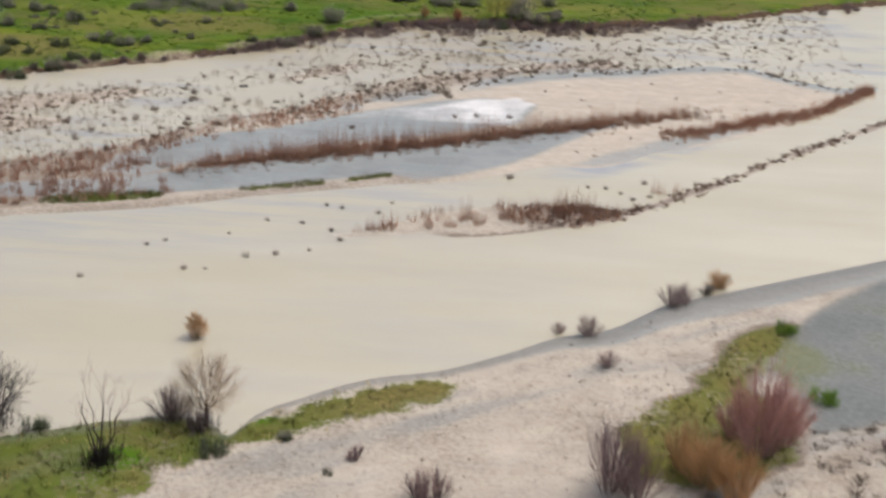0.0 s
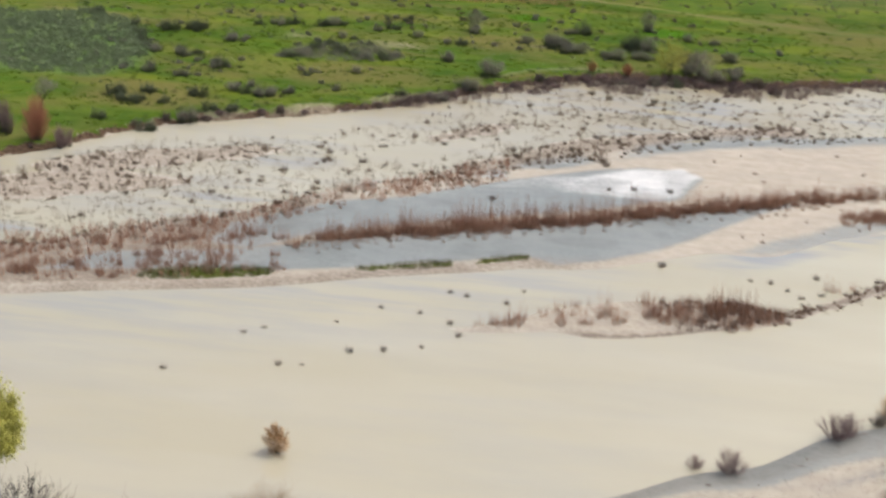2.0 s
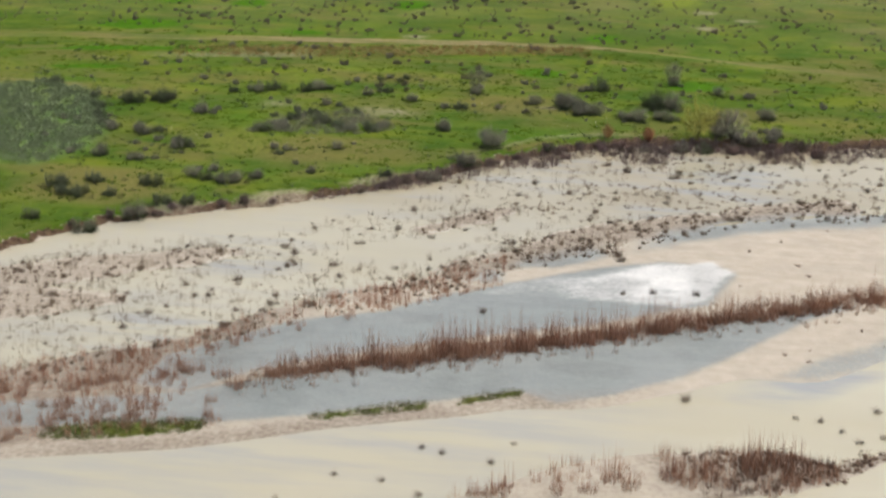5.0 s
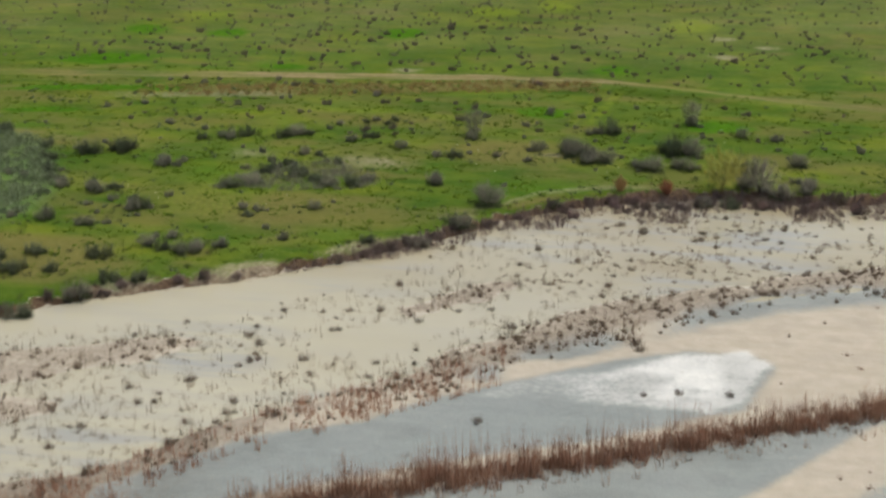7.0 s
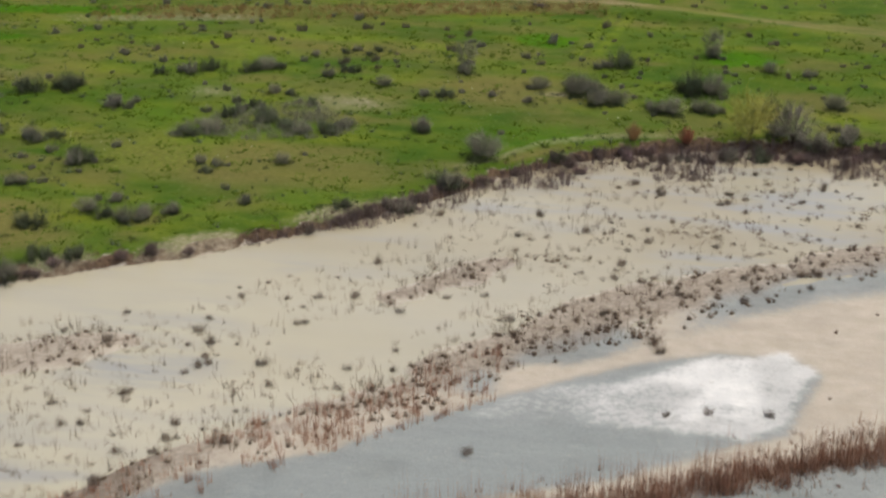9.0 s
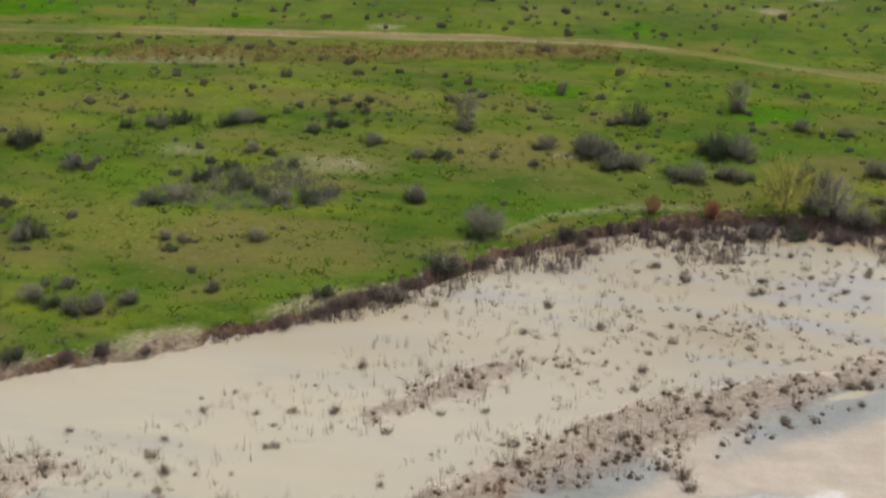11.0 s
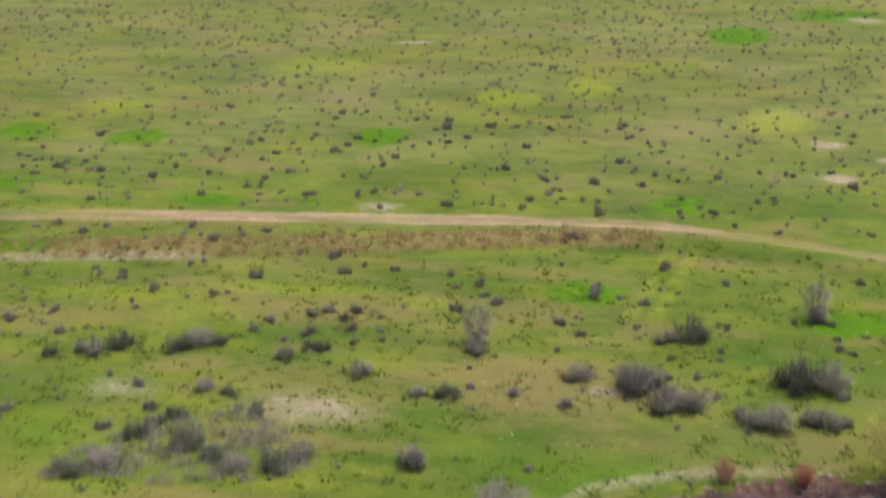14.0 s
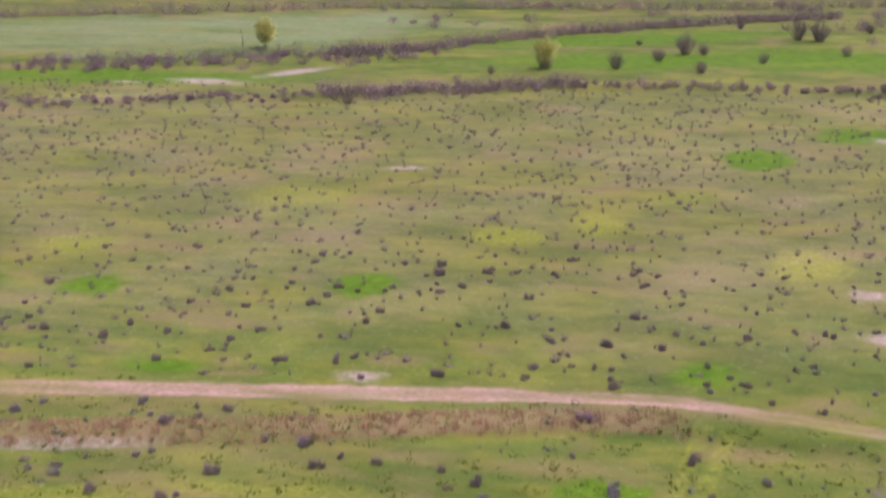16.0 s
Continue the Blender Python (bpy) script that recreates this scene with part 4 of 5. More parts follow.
LEFT_SHRUBS = [(-45.9, 144.5, 1.4), (-44.2, 144.6, 1.7), (-44.3, 148, 1.4), (-46.5, 155.1, 1.9), (-43.3, 154.8, 1.5), (-39.3, 148.2, 1.7), (-40.7, 159.2, 1.9),
    (-35, 144.5, 1.4), (-35.4, 152.9, 1.4), (-32.8, 151.1, 1.8), (-50.3, 172.8, 2.2), (-47.6, 174.2, 2.2), (-61.1, 178.8, 2.2), (-48.7, 163.8, 1.9),
    (-46, 162.6, 1.9), (-41.3, 138.2, 2), (-37.2, 144, 1.6), (-41.7, 145, 1.2)]
FAR_SHRUBS = [(-19.1, 344.8, 1.5), (-21, 324.3, 2.3), (-15.6, 331.3, 2), (-11.9, 337, 3.5), (-9.5, 337.3, 2.1), (4, 351.8, 3.7), (7.2, 351, 3.4),
    (-4.3, 362.3, 1.8), (-30.5, 323.2, 2.3), (-1.4, 331.1, 1.7), (-9.6, 322.2, 1.8), (-51.4, 295.7, 1.6), (12.8, 309.9, 1.4), (10.4, 338.1, 1.9),
    (15.3, 359.7, 1.7), (-37.1, 318, 1.2)]
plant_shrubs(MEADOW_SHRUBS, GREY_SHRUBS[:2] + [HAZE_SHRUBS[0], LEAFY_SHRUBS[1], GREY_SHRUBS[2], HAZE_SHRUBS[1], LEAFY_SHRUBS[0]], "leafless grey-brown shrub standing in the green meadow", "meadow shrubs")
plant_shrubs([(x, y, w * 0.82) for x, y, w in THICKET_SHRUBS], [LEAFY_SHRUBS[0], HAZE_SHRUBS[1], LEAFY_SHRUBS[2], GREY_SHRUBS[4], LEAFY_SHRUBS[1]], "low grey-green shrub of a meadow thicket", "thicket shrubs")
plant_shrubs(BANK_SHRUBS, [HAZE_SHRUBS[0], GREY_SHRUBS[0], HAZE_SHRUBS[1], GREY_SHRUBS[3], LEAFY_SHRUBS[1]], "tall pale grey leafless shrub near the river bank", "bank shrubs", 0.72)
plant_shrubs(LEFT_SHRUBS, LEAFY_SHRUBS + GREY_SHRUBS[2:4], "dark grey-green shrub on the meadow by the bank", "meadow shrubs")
plant_shrubs(FAR_SHRUBS, FAR_KINDS, "bare mauve-brown shrub on the far green field", "far shrubs", 0.8)

# brown willow scrub that lines the far bank, along the water
DUSK_SHRUBS = [shrub_meshes(SHRUB_STEM, DUSK_TWIG, 34, 1.0, 1.1, 0.02, 1600), willow_meshes(DUSK_TWIG, 44, 1600), MAUVE_SHRUBS[0], willow_meshes(HEDGE_TWIG, 40, 1500)]
for n in range(50):
    x = rnd.uniform(-8, 16) if n < 40 else rnd.uniform(16, 52)
    y = float(far_bank(x)) + rnd.uniform(-2.6, 0.6)
    plant_shrubs([(x, y, rnd.uniform(0.55, 1.35))], [DUSK_SHRUBS[n % 4]], "dark mauve leafless willow scrub on the bank edge", "bank scrub", 0.66)
for n in range(24):
    x = rnd.uniform(-52, -6)
    y = float(far_bank(x)) + rnd.uniform(-0.3, 0.7)
    plant_shrubs([(x, y, rnd.uniform(0.5, 1.2))], [DUSK_SHRUBS[n % 2]], "small brown leafless scrub on the bank face", "bank scrub", 0.7)

plant_shrubs([(-22.6, 151.6, 1.3), (-20.9, 153.3, 1.6), (-19.4, 154.7, 1.5), (-16.4, 157.9, 1.4), (-13.1, 161.4, 1.3), (-10.9, 163.6, 1.2)], [DUSK_SHRUBS[3], DUSK_SHRUBS[1]],
             "low red-brown leafless scrub hanging over the bank", "bank scrub", 0.5)


def stuff_of(name, pieces, material, label, category):
    return tagged(new(name, mesh_of(name, pieces, material)), label, category, kind="stuff")


def hedge_bush(x, y, size):
    """One low-detail bush of a far hedge: short stems and a loose round crown."""
    n = 90
    a, d = rnd.uniform(0, 6.28, n), np.sqrt(rnd.uniform(0, 1, n)) * size * 0.5
    z = float(grounds(np.array([x]), np.array([y]))[0])
    top = size * rnd.uniform(0.5, 0.8) * (1 - (d / (size * 0.62)) ** 2) + 0.1
    spots = np.stack([x + np.cos(a) * d, y + np.sin(a) * d, z + top * rnd.uniform(0.15, 1.0, n) ** 0.7], -1)
    foot = np.array([[x, y, z - 0.05]]) + rnd.normal(0, 0.12 * size, (14, 3)) * (1, 1, 0)
    return joined(flecks(spots, rnd.uniform(0.6, 1.3, n) * 0.13), tubes(foot, spots[:14], 0.03, 0.01))


# hedges and scrub belts on the far side of the plain
for name, line, low, high, count, size, material, label in (
        ("hedge", reed_dam, -56, -24, 70, 2.3, HEDGE_TWIG, "brown leafless far hedge along a low dam"), ("hedge", reed_dam, -112, -56, 60, 1.1, HEDGE_TWIG, "thin grey leafless far hedge"),
        ("hedge", reed_dam, -24, 22, 44, 1.2, HEDGE_TWIG, "thin grey leafless far hedge"), ("scrub_belt", upper_belt, -100, -55, 46, 2.6, SHRUB_GREEN, "loose grey-green far scrub belt"),
        ("scrub_belt", upper_belt, -62, 12, 150, 2.8, HEDGE_TWIG, "mauve leafless far scrub belt"), ("hedge", last_belt, -142, 32, 170, 4.0, HEDGE_TWIG, "dark mauve far hedge at the end of the fields")):
    bushes = []
    for n in range(count):
        x = low + (high - low) * (n + rnd.uniform(0, 1)) / count
        bushes.append(hedge_bush(x, float(line(x)) + rnd.normal(0, 0.9), size * rnd.uniform(0.7, 1.3)))
    stuff_of(name, joined(*bushes), material, label, "hedge")


bushes = []
for n in range(260):
    x, y = rnd.uniform(-70, 34), rnd.uniform(336, 392)
    if grain(np.array([x]), np.array([y * 2.2]), 16.0, 67)[0] > rnd.uniform(-0.2, 0.5):
        bushes.append(hedge_bush(x, y, rnd.uniform(1.2, 3.2)))
for n in range(90):
    x = rnd.uniform(-104, -46)
    bushes.append(hedge_bush(x, float(upper_belt(x)) + rnd.normal(-4.0, 3.0), rnd.uniform(0.9, 2.4)))
stuff_of("far_scrub", joined(*bushes), HEDGE_TWIG, "scattered mauve leafless scrub on the far fields", "scrub")


# ---------------------------------------------------------------- trees
def branching(height, lean, forks, seed, spread=0.55, low=0.25, depth=3, thick=0.09):
    """Limbs of a bare tree: rows of start, end and the two radii, from the trunk out to the twigs."""
    r = np.random.default_rng(seed)
    trunk, limbs = [], []

    def grow(p, way, length, radius, level):
        pieces = 3
        for k in range(pieces):
            way = way + r.normal(0, 0.10, 3) + np.array([0, 0, 0.05])
            way /= np.linalg.norm(way)
            q = p + way * length / pieces
            taper = radius * (1 - 0.25 * (k + 1) / pieces * 1.6)
            (trunk if level == 0 else limbs).append((p, q, radius, max(taper, 0.004)))
            if level < depth and (k > 0 or level > 0 or low < 0.2):
                for _ in range(forks if k == pieces - 1 else max(forks - 1, 1)):
                    side = way * 0.75 + r.normal(0, spread, 3)
                    side[2] = abs(side[2]) * 0.7 + 0.25
                    side /= np.linalg.norm(side)
                    grow(q, side, length * r.uniform(0.48, 0.7), taper * 0.62, level + 1)
            p, radius = q, taper

    grow(np.array([0.0, 0, -0.1]), np.array([lean[0], lean[1], 1.0]), height * 0.5, thick, 0)
    return trunk, limbs


def tree(x, y, height, seed, label, lean=(0, 0), forks=3, spread=0.55, crown=None, crown_size=0.05, crown_count=0, depth=3, thick=0.09, droop=0.0, z=None, group=""):
    trunk, limbs = branching(height, lean, forks, seed, spread, depth=depth, thick=thick)
    col = lambda rows, k: np.array([row[k] for row in rows])
    pieces = [("trunk", mesh_of("trunk", tubes(col(trunk, 0), col(trunk, 1), col(trunk, 2), col(trunk, 3), 7), BARK)),
              ("branchwork", mesh_of("branchwork", tubes(col(limbs, 0), col(limbs, 1), col(limbs, 2), col(limbs, 3), 4), BARK))]
    if crown_count:
        fine = [row for row in limbs if row[2] < thick * 0.4]
        ends = col(fine, 1)
        k = rnd.integers(0, len(ends), crown_count)
        start = ends[k]
        way = rnd.normal(0, 0.5, (crown_count, 3)) + np.array([0, 0, 0.35 - droop])
        end = start + way * height * 0.09
        spots = start + (end - start) * rnd.uniform(0.2, 1.0, (crown_count, 1))
        pieces.append(("crown", mesh_of("crown", joined(tubes(start, end, 0.006, 0.002), flecks(spots, rnd.uniform(0.5, 1.3, crown_count) * crown_size)), crown)))
    return thing_of("tree", pieces, pose(x, y, (ground_at(x, y) if z is None else z) - 0.02, 0, 0, 40 * seed), label, "tree", group)


def fan_tree(x, y, height, width, foot, limbs, twigs, label, twig_mat=None, thick=0.10, base=0, turn=0, fine=0.0045, category="tree", limb=0.42):
    """A leafless tree: a short stout foot, limbs that fan upward from it and a haze of fine twigs."""
    a = np.arange(limbs) * 2.4 + turn
    d = np.sqrt((np.arange(limbs) + 0.5) / limbs)
    tip = np.stack([np.cos(a) * d * width * 0.42, np.sin(a) * d * width * 0.42, foot + (height * 0.92 - foot) * (1 - 0.42 * d**2) * rnd.uniform(0.85, 1.0, limbs)], -1)
    root = np.stack([0.05 * np.cos(a) * d, 0.05 * np.sin(a) * d, foot * rnd.uniform(0.6, 1.0, limbs)], -1)
    rows, knots = [], [root]
    for k in range(1, 6):
        u = k / 5
        bend = root + (tip - root) * np.stack([np.full(limbs, u**0.75), np.full(limbs, u**0.75), np.full(limbs, u)], -1)
        knots.append(bend + rnd.normal(0, 0.022 * height, (limbs, 3)) * (1, 1, 0.4))
        rows.append((knots[-2], knots[-1], thick * limb * (1.05 - (k - 1) / 5), thick * limb * (1.05 - k / 5)))
    pieces = [("trunk", mesh_of("trunk", joined(tubes([(0, 0, -0.12), (0, 0, foot * 0.5)], [(0, 0, foot * 0.5), (0.02, 0, foot)], [thick * 1.2, thick], [thick, thick * 0.7], 8)), BARK)),
              ("branchwork", mesh_of("branchwork", joined(*(tubes(p, q, s, t, 5) for p, q, s, t in rows)), BARK))]
    if base:
        b = rnd.normal(0, 1, (base, 3)) * (0.22 * width * 0.45, 0.22 * width * 0.45, 0)
        pieces.append(("undergrowth", mesh_of("undergrowth", tubes(b - (0, 0, 0.05), b * 1.25 + np.stack([0 * b[:, 0], 0 * b[:, 0], rnd.uniform(0.2, 0.9, base) * height * 0.2], -1), 0.02, 0.008), BARK)))
    if twigs:
        mid = np.array(knots)
        k, n = rnd.integers(1, 5, twigs), rnd.integers(0, limbs, twigs)
        start = mid[k, n] + (mid[k + 1 - (k == 5), n] - mid[k, n]) * rnd.uniform(0, 1, (twigs, 1))
        heart = np.array([0, 0, foot + (height - foot) * 0.25])
        way = start - heart
        way /= np.linalg.norm(way, axis=1, keepdims=True) + 1e-6
        way = way * 0.9 + rnd.normal(0, 0.45, (twigs, 3)) + (0, 0, 0.3)
        way /= np.linalg.norm(way, axis=1, keepdims=True)
        end = start + way * rnd.uniform(0.10, 0.24, (twigs, 1)) * height
        k = rnd.integers(0, twigs, twigs * 3)
        s2 = start[k] + (end[k] - start[k]) * rnd.uniform(0.4, 1.0, (twigs * 3, 1))
        e2 = s2 + (way[k] + rnd.normal(0, 0.5, (twigs * 3, 3))) * rnd.uniform(0.03, 0.10, (twigs * 3, 1)) * height
        pieces.append(("crown", mesh_of("crown", joined(tubes(start, end, fine * 1.4, fine * 0.8), tubes(s2, e2, fine, fine * 0.6)), twig_mat)))
    return thing_of("tree", pieces, pose(x, y, max(ground_at(x, y), -0.1) - 0.02, 0, 0, 0), label, category)


fan_tree(-12.3, 72.6, 4.2, 4.1, 1.2, 15, 1300, "bare dark-trunked tree with a fine pale brown crown by the water", HAZE_TWIG, 0.12, 30, fine=0.0028, limb=0.2)
fan_tree(-16.9, 67.8, 6.0, 3.9, 0.35, 9, 50, "bare dark tree with few upright limbs in green grass", MAUVE_TWIG, 0.13, 260, 0.6, 0.005, limb=0.32)
fan_tree(-23.4, 71.6, 4.0, 4.2, 0.6, 22, 620, "spreading leafless tree with dark mauve twigs by the water", SHRUB_STEM, 0.12, 160, 1.0, 0.006)
fan_tree(-14.7, 83.8, 1.75, 1.35, 0.3, 14, 700, "small orange-brown willow with a dark foot standing in the river", ORANGE_TWIG, 0.08, 60, fine=0.0055, limb=0.14)
tree(-27.3, 76.0, 6.0, 4, "willow with fresh yellow-green hanging leaves", (0.0, 0.0), 3, 0.5, WILLOW_LEAF, 0.10, 9000, 3, 0.14, 0.7, 0.05)
fan_tree(-30.5, 323.2, 4.2, 3.3, 1.3, 12, 620, "round tree with young yellow-green leaves on the far field", FAR_LEAF, 0.07, fine=0.02)
fan_tree(-73.8, 336.0, 4.2, 3.0, 1.4, 12, 620, "small tree with bright yellow-green leaves by a scrub belt", FAR_LEAF, 0.07, fine=0.026)
tree(-77.4, 336.5, 3.2, 9, "thin bare tree by a scrub belt", (0, 0), 2, 0.4, None, depth=2, thick=0.06)
fan_tree(4.6, 171.8, 3.6, 4.4, 0.5, 16, 900, "hazy willow with sparse yellow-green leaves on the bank", WILLOW_LEAF, 0.06, 20, fine=0.0055)
fan_tree(-17.9, 184.4, 2.6, 2.0, 0.5, 11, 320, "pale leafless tree above a dark shrub in the meadow", SHRUB_TWIG, 0.05, 20, fine=0.007)
fan_tree(1.6, 191.2, 2.5, 1.8, 0.5, 10, 280, "pale leafless slender tree in the meadow", SHRUB_TWIG, 0.045, 16, fine=0.007)
fan_tree(7.6, 171.9, 3.0, 3.4, 0.5, 14, 600, "grey leafless tree with a spreading crown on the bank", SHRUB_TWIG, 0.06, 20, fine=0.007)

RUST_SHRUBS = [willow_meshes(RUST_TWIG, 50, 1900)]
for x, y, w, tall, kinds, label in ((-48.2, 130.8, 2.2, 1.5, RUST_SHRUBS, "tall rust-red leafless bush on the bank edge"), (-46.0, 131.2, 1.7, 1.1, MAUVE_SHRUBS, "dark mauve leafless bush on the bank edge"),
                                    (-51.3, 131.5, 1.8, 1.5, MAUVE_SHRUBS, "pale mauve leafless bush on the bank edge"), (-38.4, 141.4, 2.2, 0.9, GREY_SHRUBS, "pale grey leafless bush on the bank edge"),
                                    (-45.7, 138.6, 1.5, 0.7, LEAFY_SHRUBS, "dark grey-green bush on the meadow"), (-47.2, 146.4, 1.9, 0.6, LEAFY_SHRUBS, "dark grey-green bush on the meadow"),
                                    (-54.9, 174.6, 1.5, 0.6, LEAFY_SHRUBS, "dark grey-green hedge bush at the edge of a grove"), (-53.4, 171.2, 1.6, 0.6, LEAFY_SHRUBS, "dark grey-green hedge bush at the edge of a grove"),
                                    (-51.7, 167.7, 1.7, 0.6, LEAFY_SHRUBS, "dark grey-green hedge bush at the edge of a grove"), (-50.3, 165.0, 1.7, 0.6, LEAFY_SHRUBS, "dark grey-green hedge bush at the edge of a grove"),
                                    (-14.4, 202.7, 1.7, 0.3, DUSK_SHRUBS[:1], "low dark brown leafless bush on an earth step"), (-3.6, 170.2, 1.1, 0.9, ORANGE_SHRUBS, "small orange-brown leafless bush on the bank"), (0.2, 170.8, 1.2, 0.9, RUST_SHRUBS, "small red-brown leafless bush on the bank")):
    plant_shrubs([(x, y, w)], kinds, label, "bank bushes", tall)
tree(-51.1, 138.8, 3.6, 16, "pale grey leafless tree with a wide crown on the meadow", (0, 0), 3, 0.6, SHRUB_TWIG, 0.03, 1200, 3, 0.08)

# willow scrub on the near bank
for x, y, w, kind, label in ((17.6, 72.4, 4.3, RED_SHRUBS[0], "large rounded willow bush with red-brown bare twigs"), (19.0, 73.6, 3.4, RED_SHRUBS[1], "large rounded willow bush with red-brown bare twigs"),
                             (16.6, 74.0, 2.6, RED_SHRUBS[1], "rounded willow bush with red-brown bare twigs"),
                             (14.4, 68.8, 3.4, ORANGE_SHRUBS[0], "willow bush with orange-brown bare twigs"), (13.2, 70.2, 2.4, ORANGE_SHRUBS[1], "willow bush with orange-brown bare twigs"),
                             (15.6, 67.2, 2.8, ORANGE_SHRUBS[1], "willow bush with orange-brown bare twigs"), (9.2, 67.9, 3.4, ROSE_SHRUBS[0], "upright bush with mauve bare twigs"),
                             (10.6, 67.4, 3.2, ROSE_SHRUBS[1], "upright bush with mauve bare twigs"), (11.2, 69.4, 2.2, GOLD_SHRUBS[0], "willow bush with yellow-green bare rods"), (-14.2, 72.9, 2.5, DUSK_SHRUBS[1], "low mauve bush at the foot of a bare tree"), (-12.4, 72.0, 1.7, DUSK_SHRUBS[0], "low dark bush at the foot of a bare tree"),
                             (-4.2, 69.8, 1.2, MAUVE_SHRUBS[2], "small mauve bush on the sand"), (-5.2, 67.9, 0.8, GREY_SHRUBS[0], "small grey bush on the sand"),
                             (15.4, 92.6, 2.0, ROSE_SHRUBS[0], "dark mauve bush at the shore"), (16.4, 93.2, 1.5, ROSE_SHRUBS[1], "dark mauve bush at the shore"), (18.0, 95.0, 1.2, DUSK_SHRUBS[3], "dark bush at the shore"), (19.0, 96.2, 1.9, ORANGE_SHRUBS[1], "pale brown bush at the shore"),
                             (9.5, 87.2, 1.7, ROSE_SHRUBS[0], "dark grey bush at the shore"), (7.5, 87.4, 1.1, ROSE_SHRUBS[1], "small grey bush at the shore"), (10.3, 82.3, 1.5, ROSE_SHRUBS[0], "low grey bush on the sand"),
                             (0.1, 66.1, 2.0, MAUVE_SHRUBS[1], "dark mauve bush on the sand"), (-21.4, 71.4, 1.3, LEAFY_SHRUBS[0], "low dark green bush by the water"),
                             (22.2, 88.9, 1.3, LUSH_SHRUBS[0], "low bright green bush by the pond"),
                             (22.4, 79.4, 1.7, LUSH_SHRUBS[0], "low bright green bush by the pond"), (-22.6, 66.6, 2.0, MAUVE_SHRUBS[0], "mauve bush in dry grass"), (25.2, 73.6, 1.0, MAUVE_SHRUBS[2], "small dark bush on the gravel"),
                             (-8.0, 71.2, 1.0, GREY_SHRUBS[2], "grey bush in the grass"), (-11.6, 69.4, 1.3, LEAFY_SHRUBS[1], "low olive bush in the grass")):
    plant_shrubs([(x, y, w)], [kind], label, "near bank bushes", 0.95 if kind in RED_SHRUBS + ORANGE_SHRUBS + GOLD_SHRUBS + ROSE_SHRUBS and w > 2 else 0.68)


# ---------------------------------------------------------------- reeds and tufts
def reed_mesh(count, spread, low, high, lean=0.12):
    a, d = rnd.uniform(0, 6.28, count), np.sqrt(rnd.uniform(0, 1, count)) * spread
    p0 = np.stack([np.cos(a) * d, np.sin(a) * d * 0.7, np.full(count, -0.1)], -1)
    h = low + (high - low) * rnd.uniform(0, 1, count) ** 1.5
    p1 = p0 + np.stack([rnd.normal(0, lean, count) * h, rnd.normal(0, lean, count) * h, h], -1)
    return spikes(p0, p1, rnd.uniform(0.009, 0.019, count))


def reed_clump_meshes():
    return mesh_of("foliage", reed_mesh(64, 0.72, 0.4, 2.1, 0.06), REED), mesh_of("litter", reed_mesh(90, 0.68, 0.12, 0.60, 0.35), REED_BASE)


REED_CLUMPS = [reed_clump_meshes() for _ in range(5)]


def plant_reeds(x, y, size, height, label, group):
    stalks, litter = REED_CLUMPS[rnd.integers(0, 5)]
    thing_of("reed_clump", (("foliage", stalks), ("litter", litter)), placed(x, y, size, height), label, "reeds", group)


for n in range(120):
    x = -20 + 42 * (n + rnd.uniform(0, 1)) / 120
    dense = np.interp(x, (-20, -14, -4, 14, 22), (0.75, 0.95, 1.1, 0.95, 0.6))
    plant_reeds(x, float(reed_row(x)) + rnd.normal(0.2, 0.45), dense * rnd.uniform(0.7, 1.25), dense * rnd.uniform(0.55, 1.6), "clump of dry red-brown reeds on the gravel bar", "reed row")
for n in range(60):
    x = 19.5 + 23 * (n + rnd.uniform(0, 1)) / 60
    plant_reeds(x, float(east_row(x)) + rnd.normal(0, 0.4), rnd.uniform(0.7, 1.1), rnd.uniform(0.3, 0.5), "low clump of dark red-brown reeds", "east reed row")
for n in range(84):
    x = rnd.uniform(-52, -21)
    plant_reeds(x, float(bar_front(x)) + rnd.uniform(1.5, 10.0) + 0.6, rnd.uniform(0.4, 1.0), rnd.uniform(0.45, 1.05), "sparse clump of dry red-brown reeds", "west reeds")
for x, y, s, h in ((-4.1, 104.0, 1.1, 0.75), (-5.2, 103.4, 0.7, 0.5), (1.6, 106.2, 0.8, 1.0), (2.6, 105.6, 0.7, 0.6), (4.6, 107.2, 0.9, 1.0), (5.4, 106.6, 0.8, 0.8), (6.4, 107.6, 1.0, 0.9), (7.4, 106.9, 0.9, 0.6),
                   (9.2, 109.0, 1.1, 1.15), (10.2, 109.6, 1.1, 0.95), (8.8, 108.4, 0.8, 0.9), (10.6, 107.6, 1.0, 0.45), (11.6, 108.6, 1.1, 0.55), (12.4, 109.4, 1.0, 0.5), (12.8, 108.9, 0.9, 0.4), (9.6, 106.9, 0.9, 0.4),
                   (11.0, 110.4, 0.8, 0.8), (-1.2, 104.6, 0.6, 0.5), (0.4, 104.8, 0.6, 0.4), (17.0, 115.3, 0.7, 0.7), (18.6, 115.8, 0.5, 0.5)):
    plant_reeds(x, y, s * 1.3, h * 1.2, "clump of dry reeds on the small river island", "island reeds")

TUFTS = [mesh_of("marsh_tuft", joined(reed_mesh(60, 0.24, 0.10, 0.75, 0.28), flecks(rnd.normal(0, 0.15, (170, 3)) * (1, 1, 0.6) + (0, 0, 0.16), 0.036)), TUFT) for _ in range(5)]


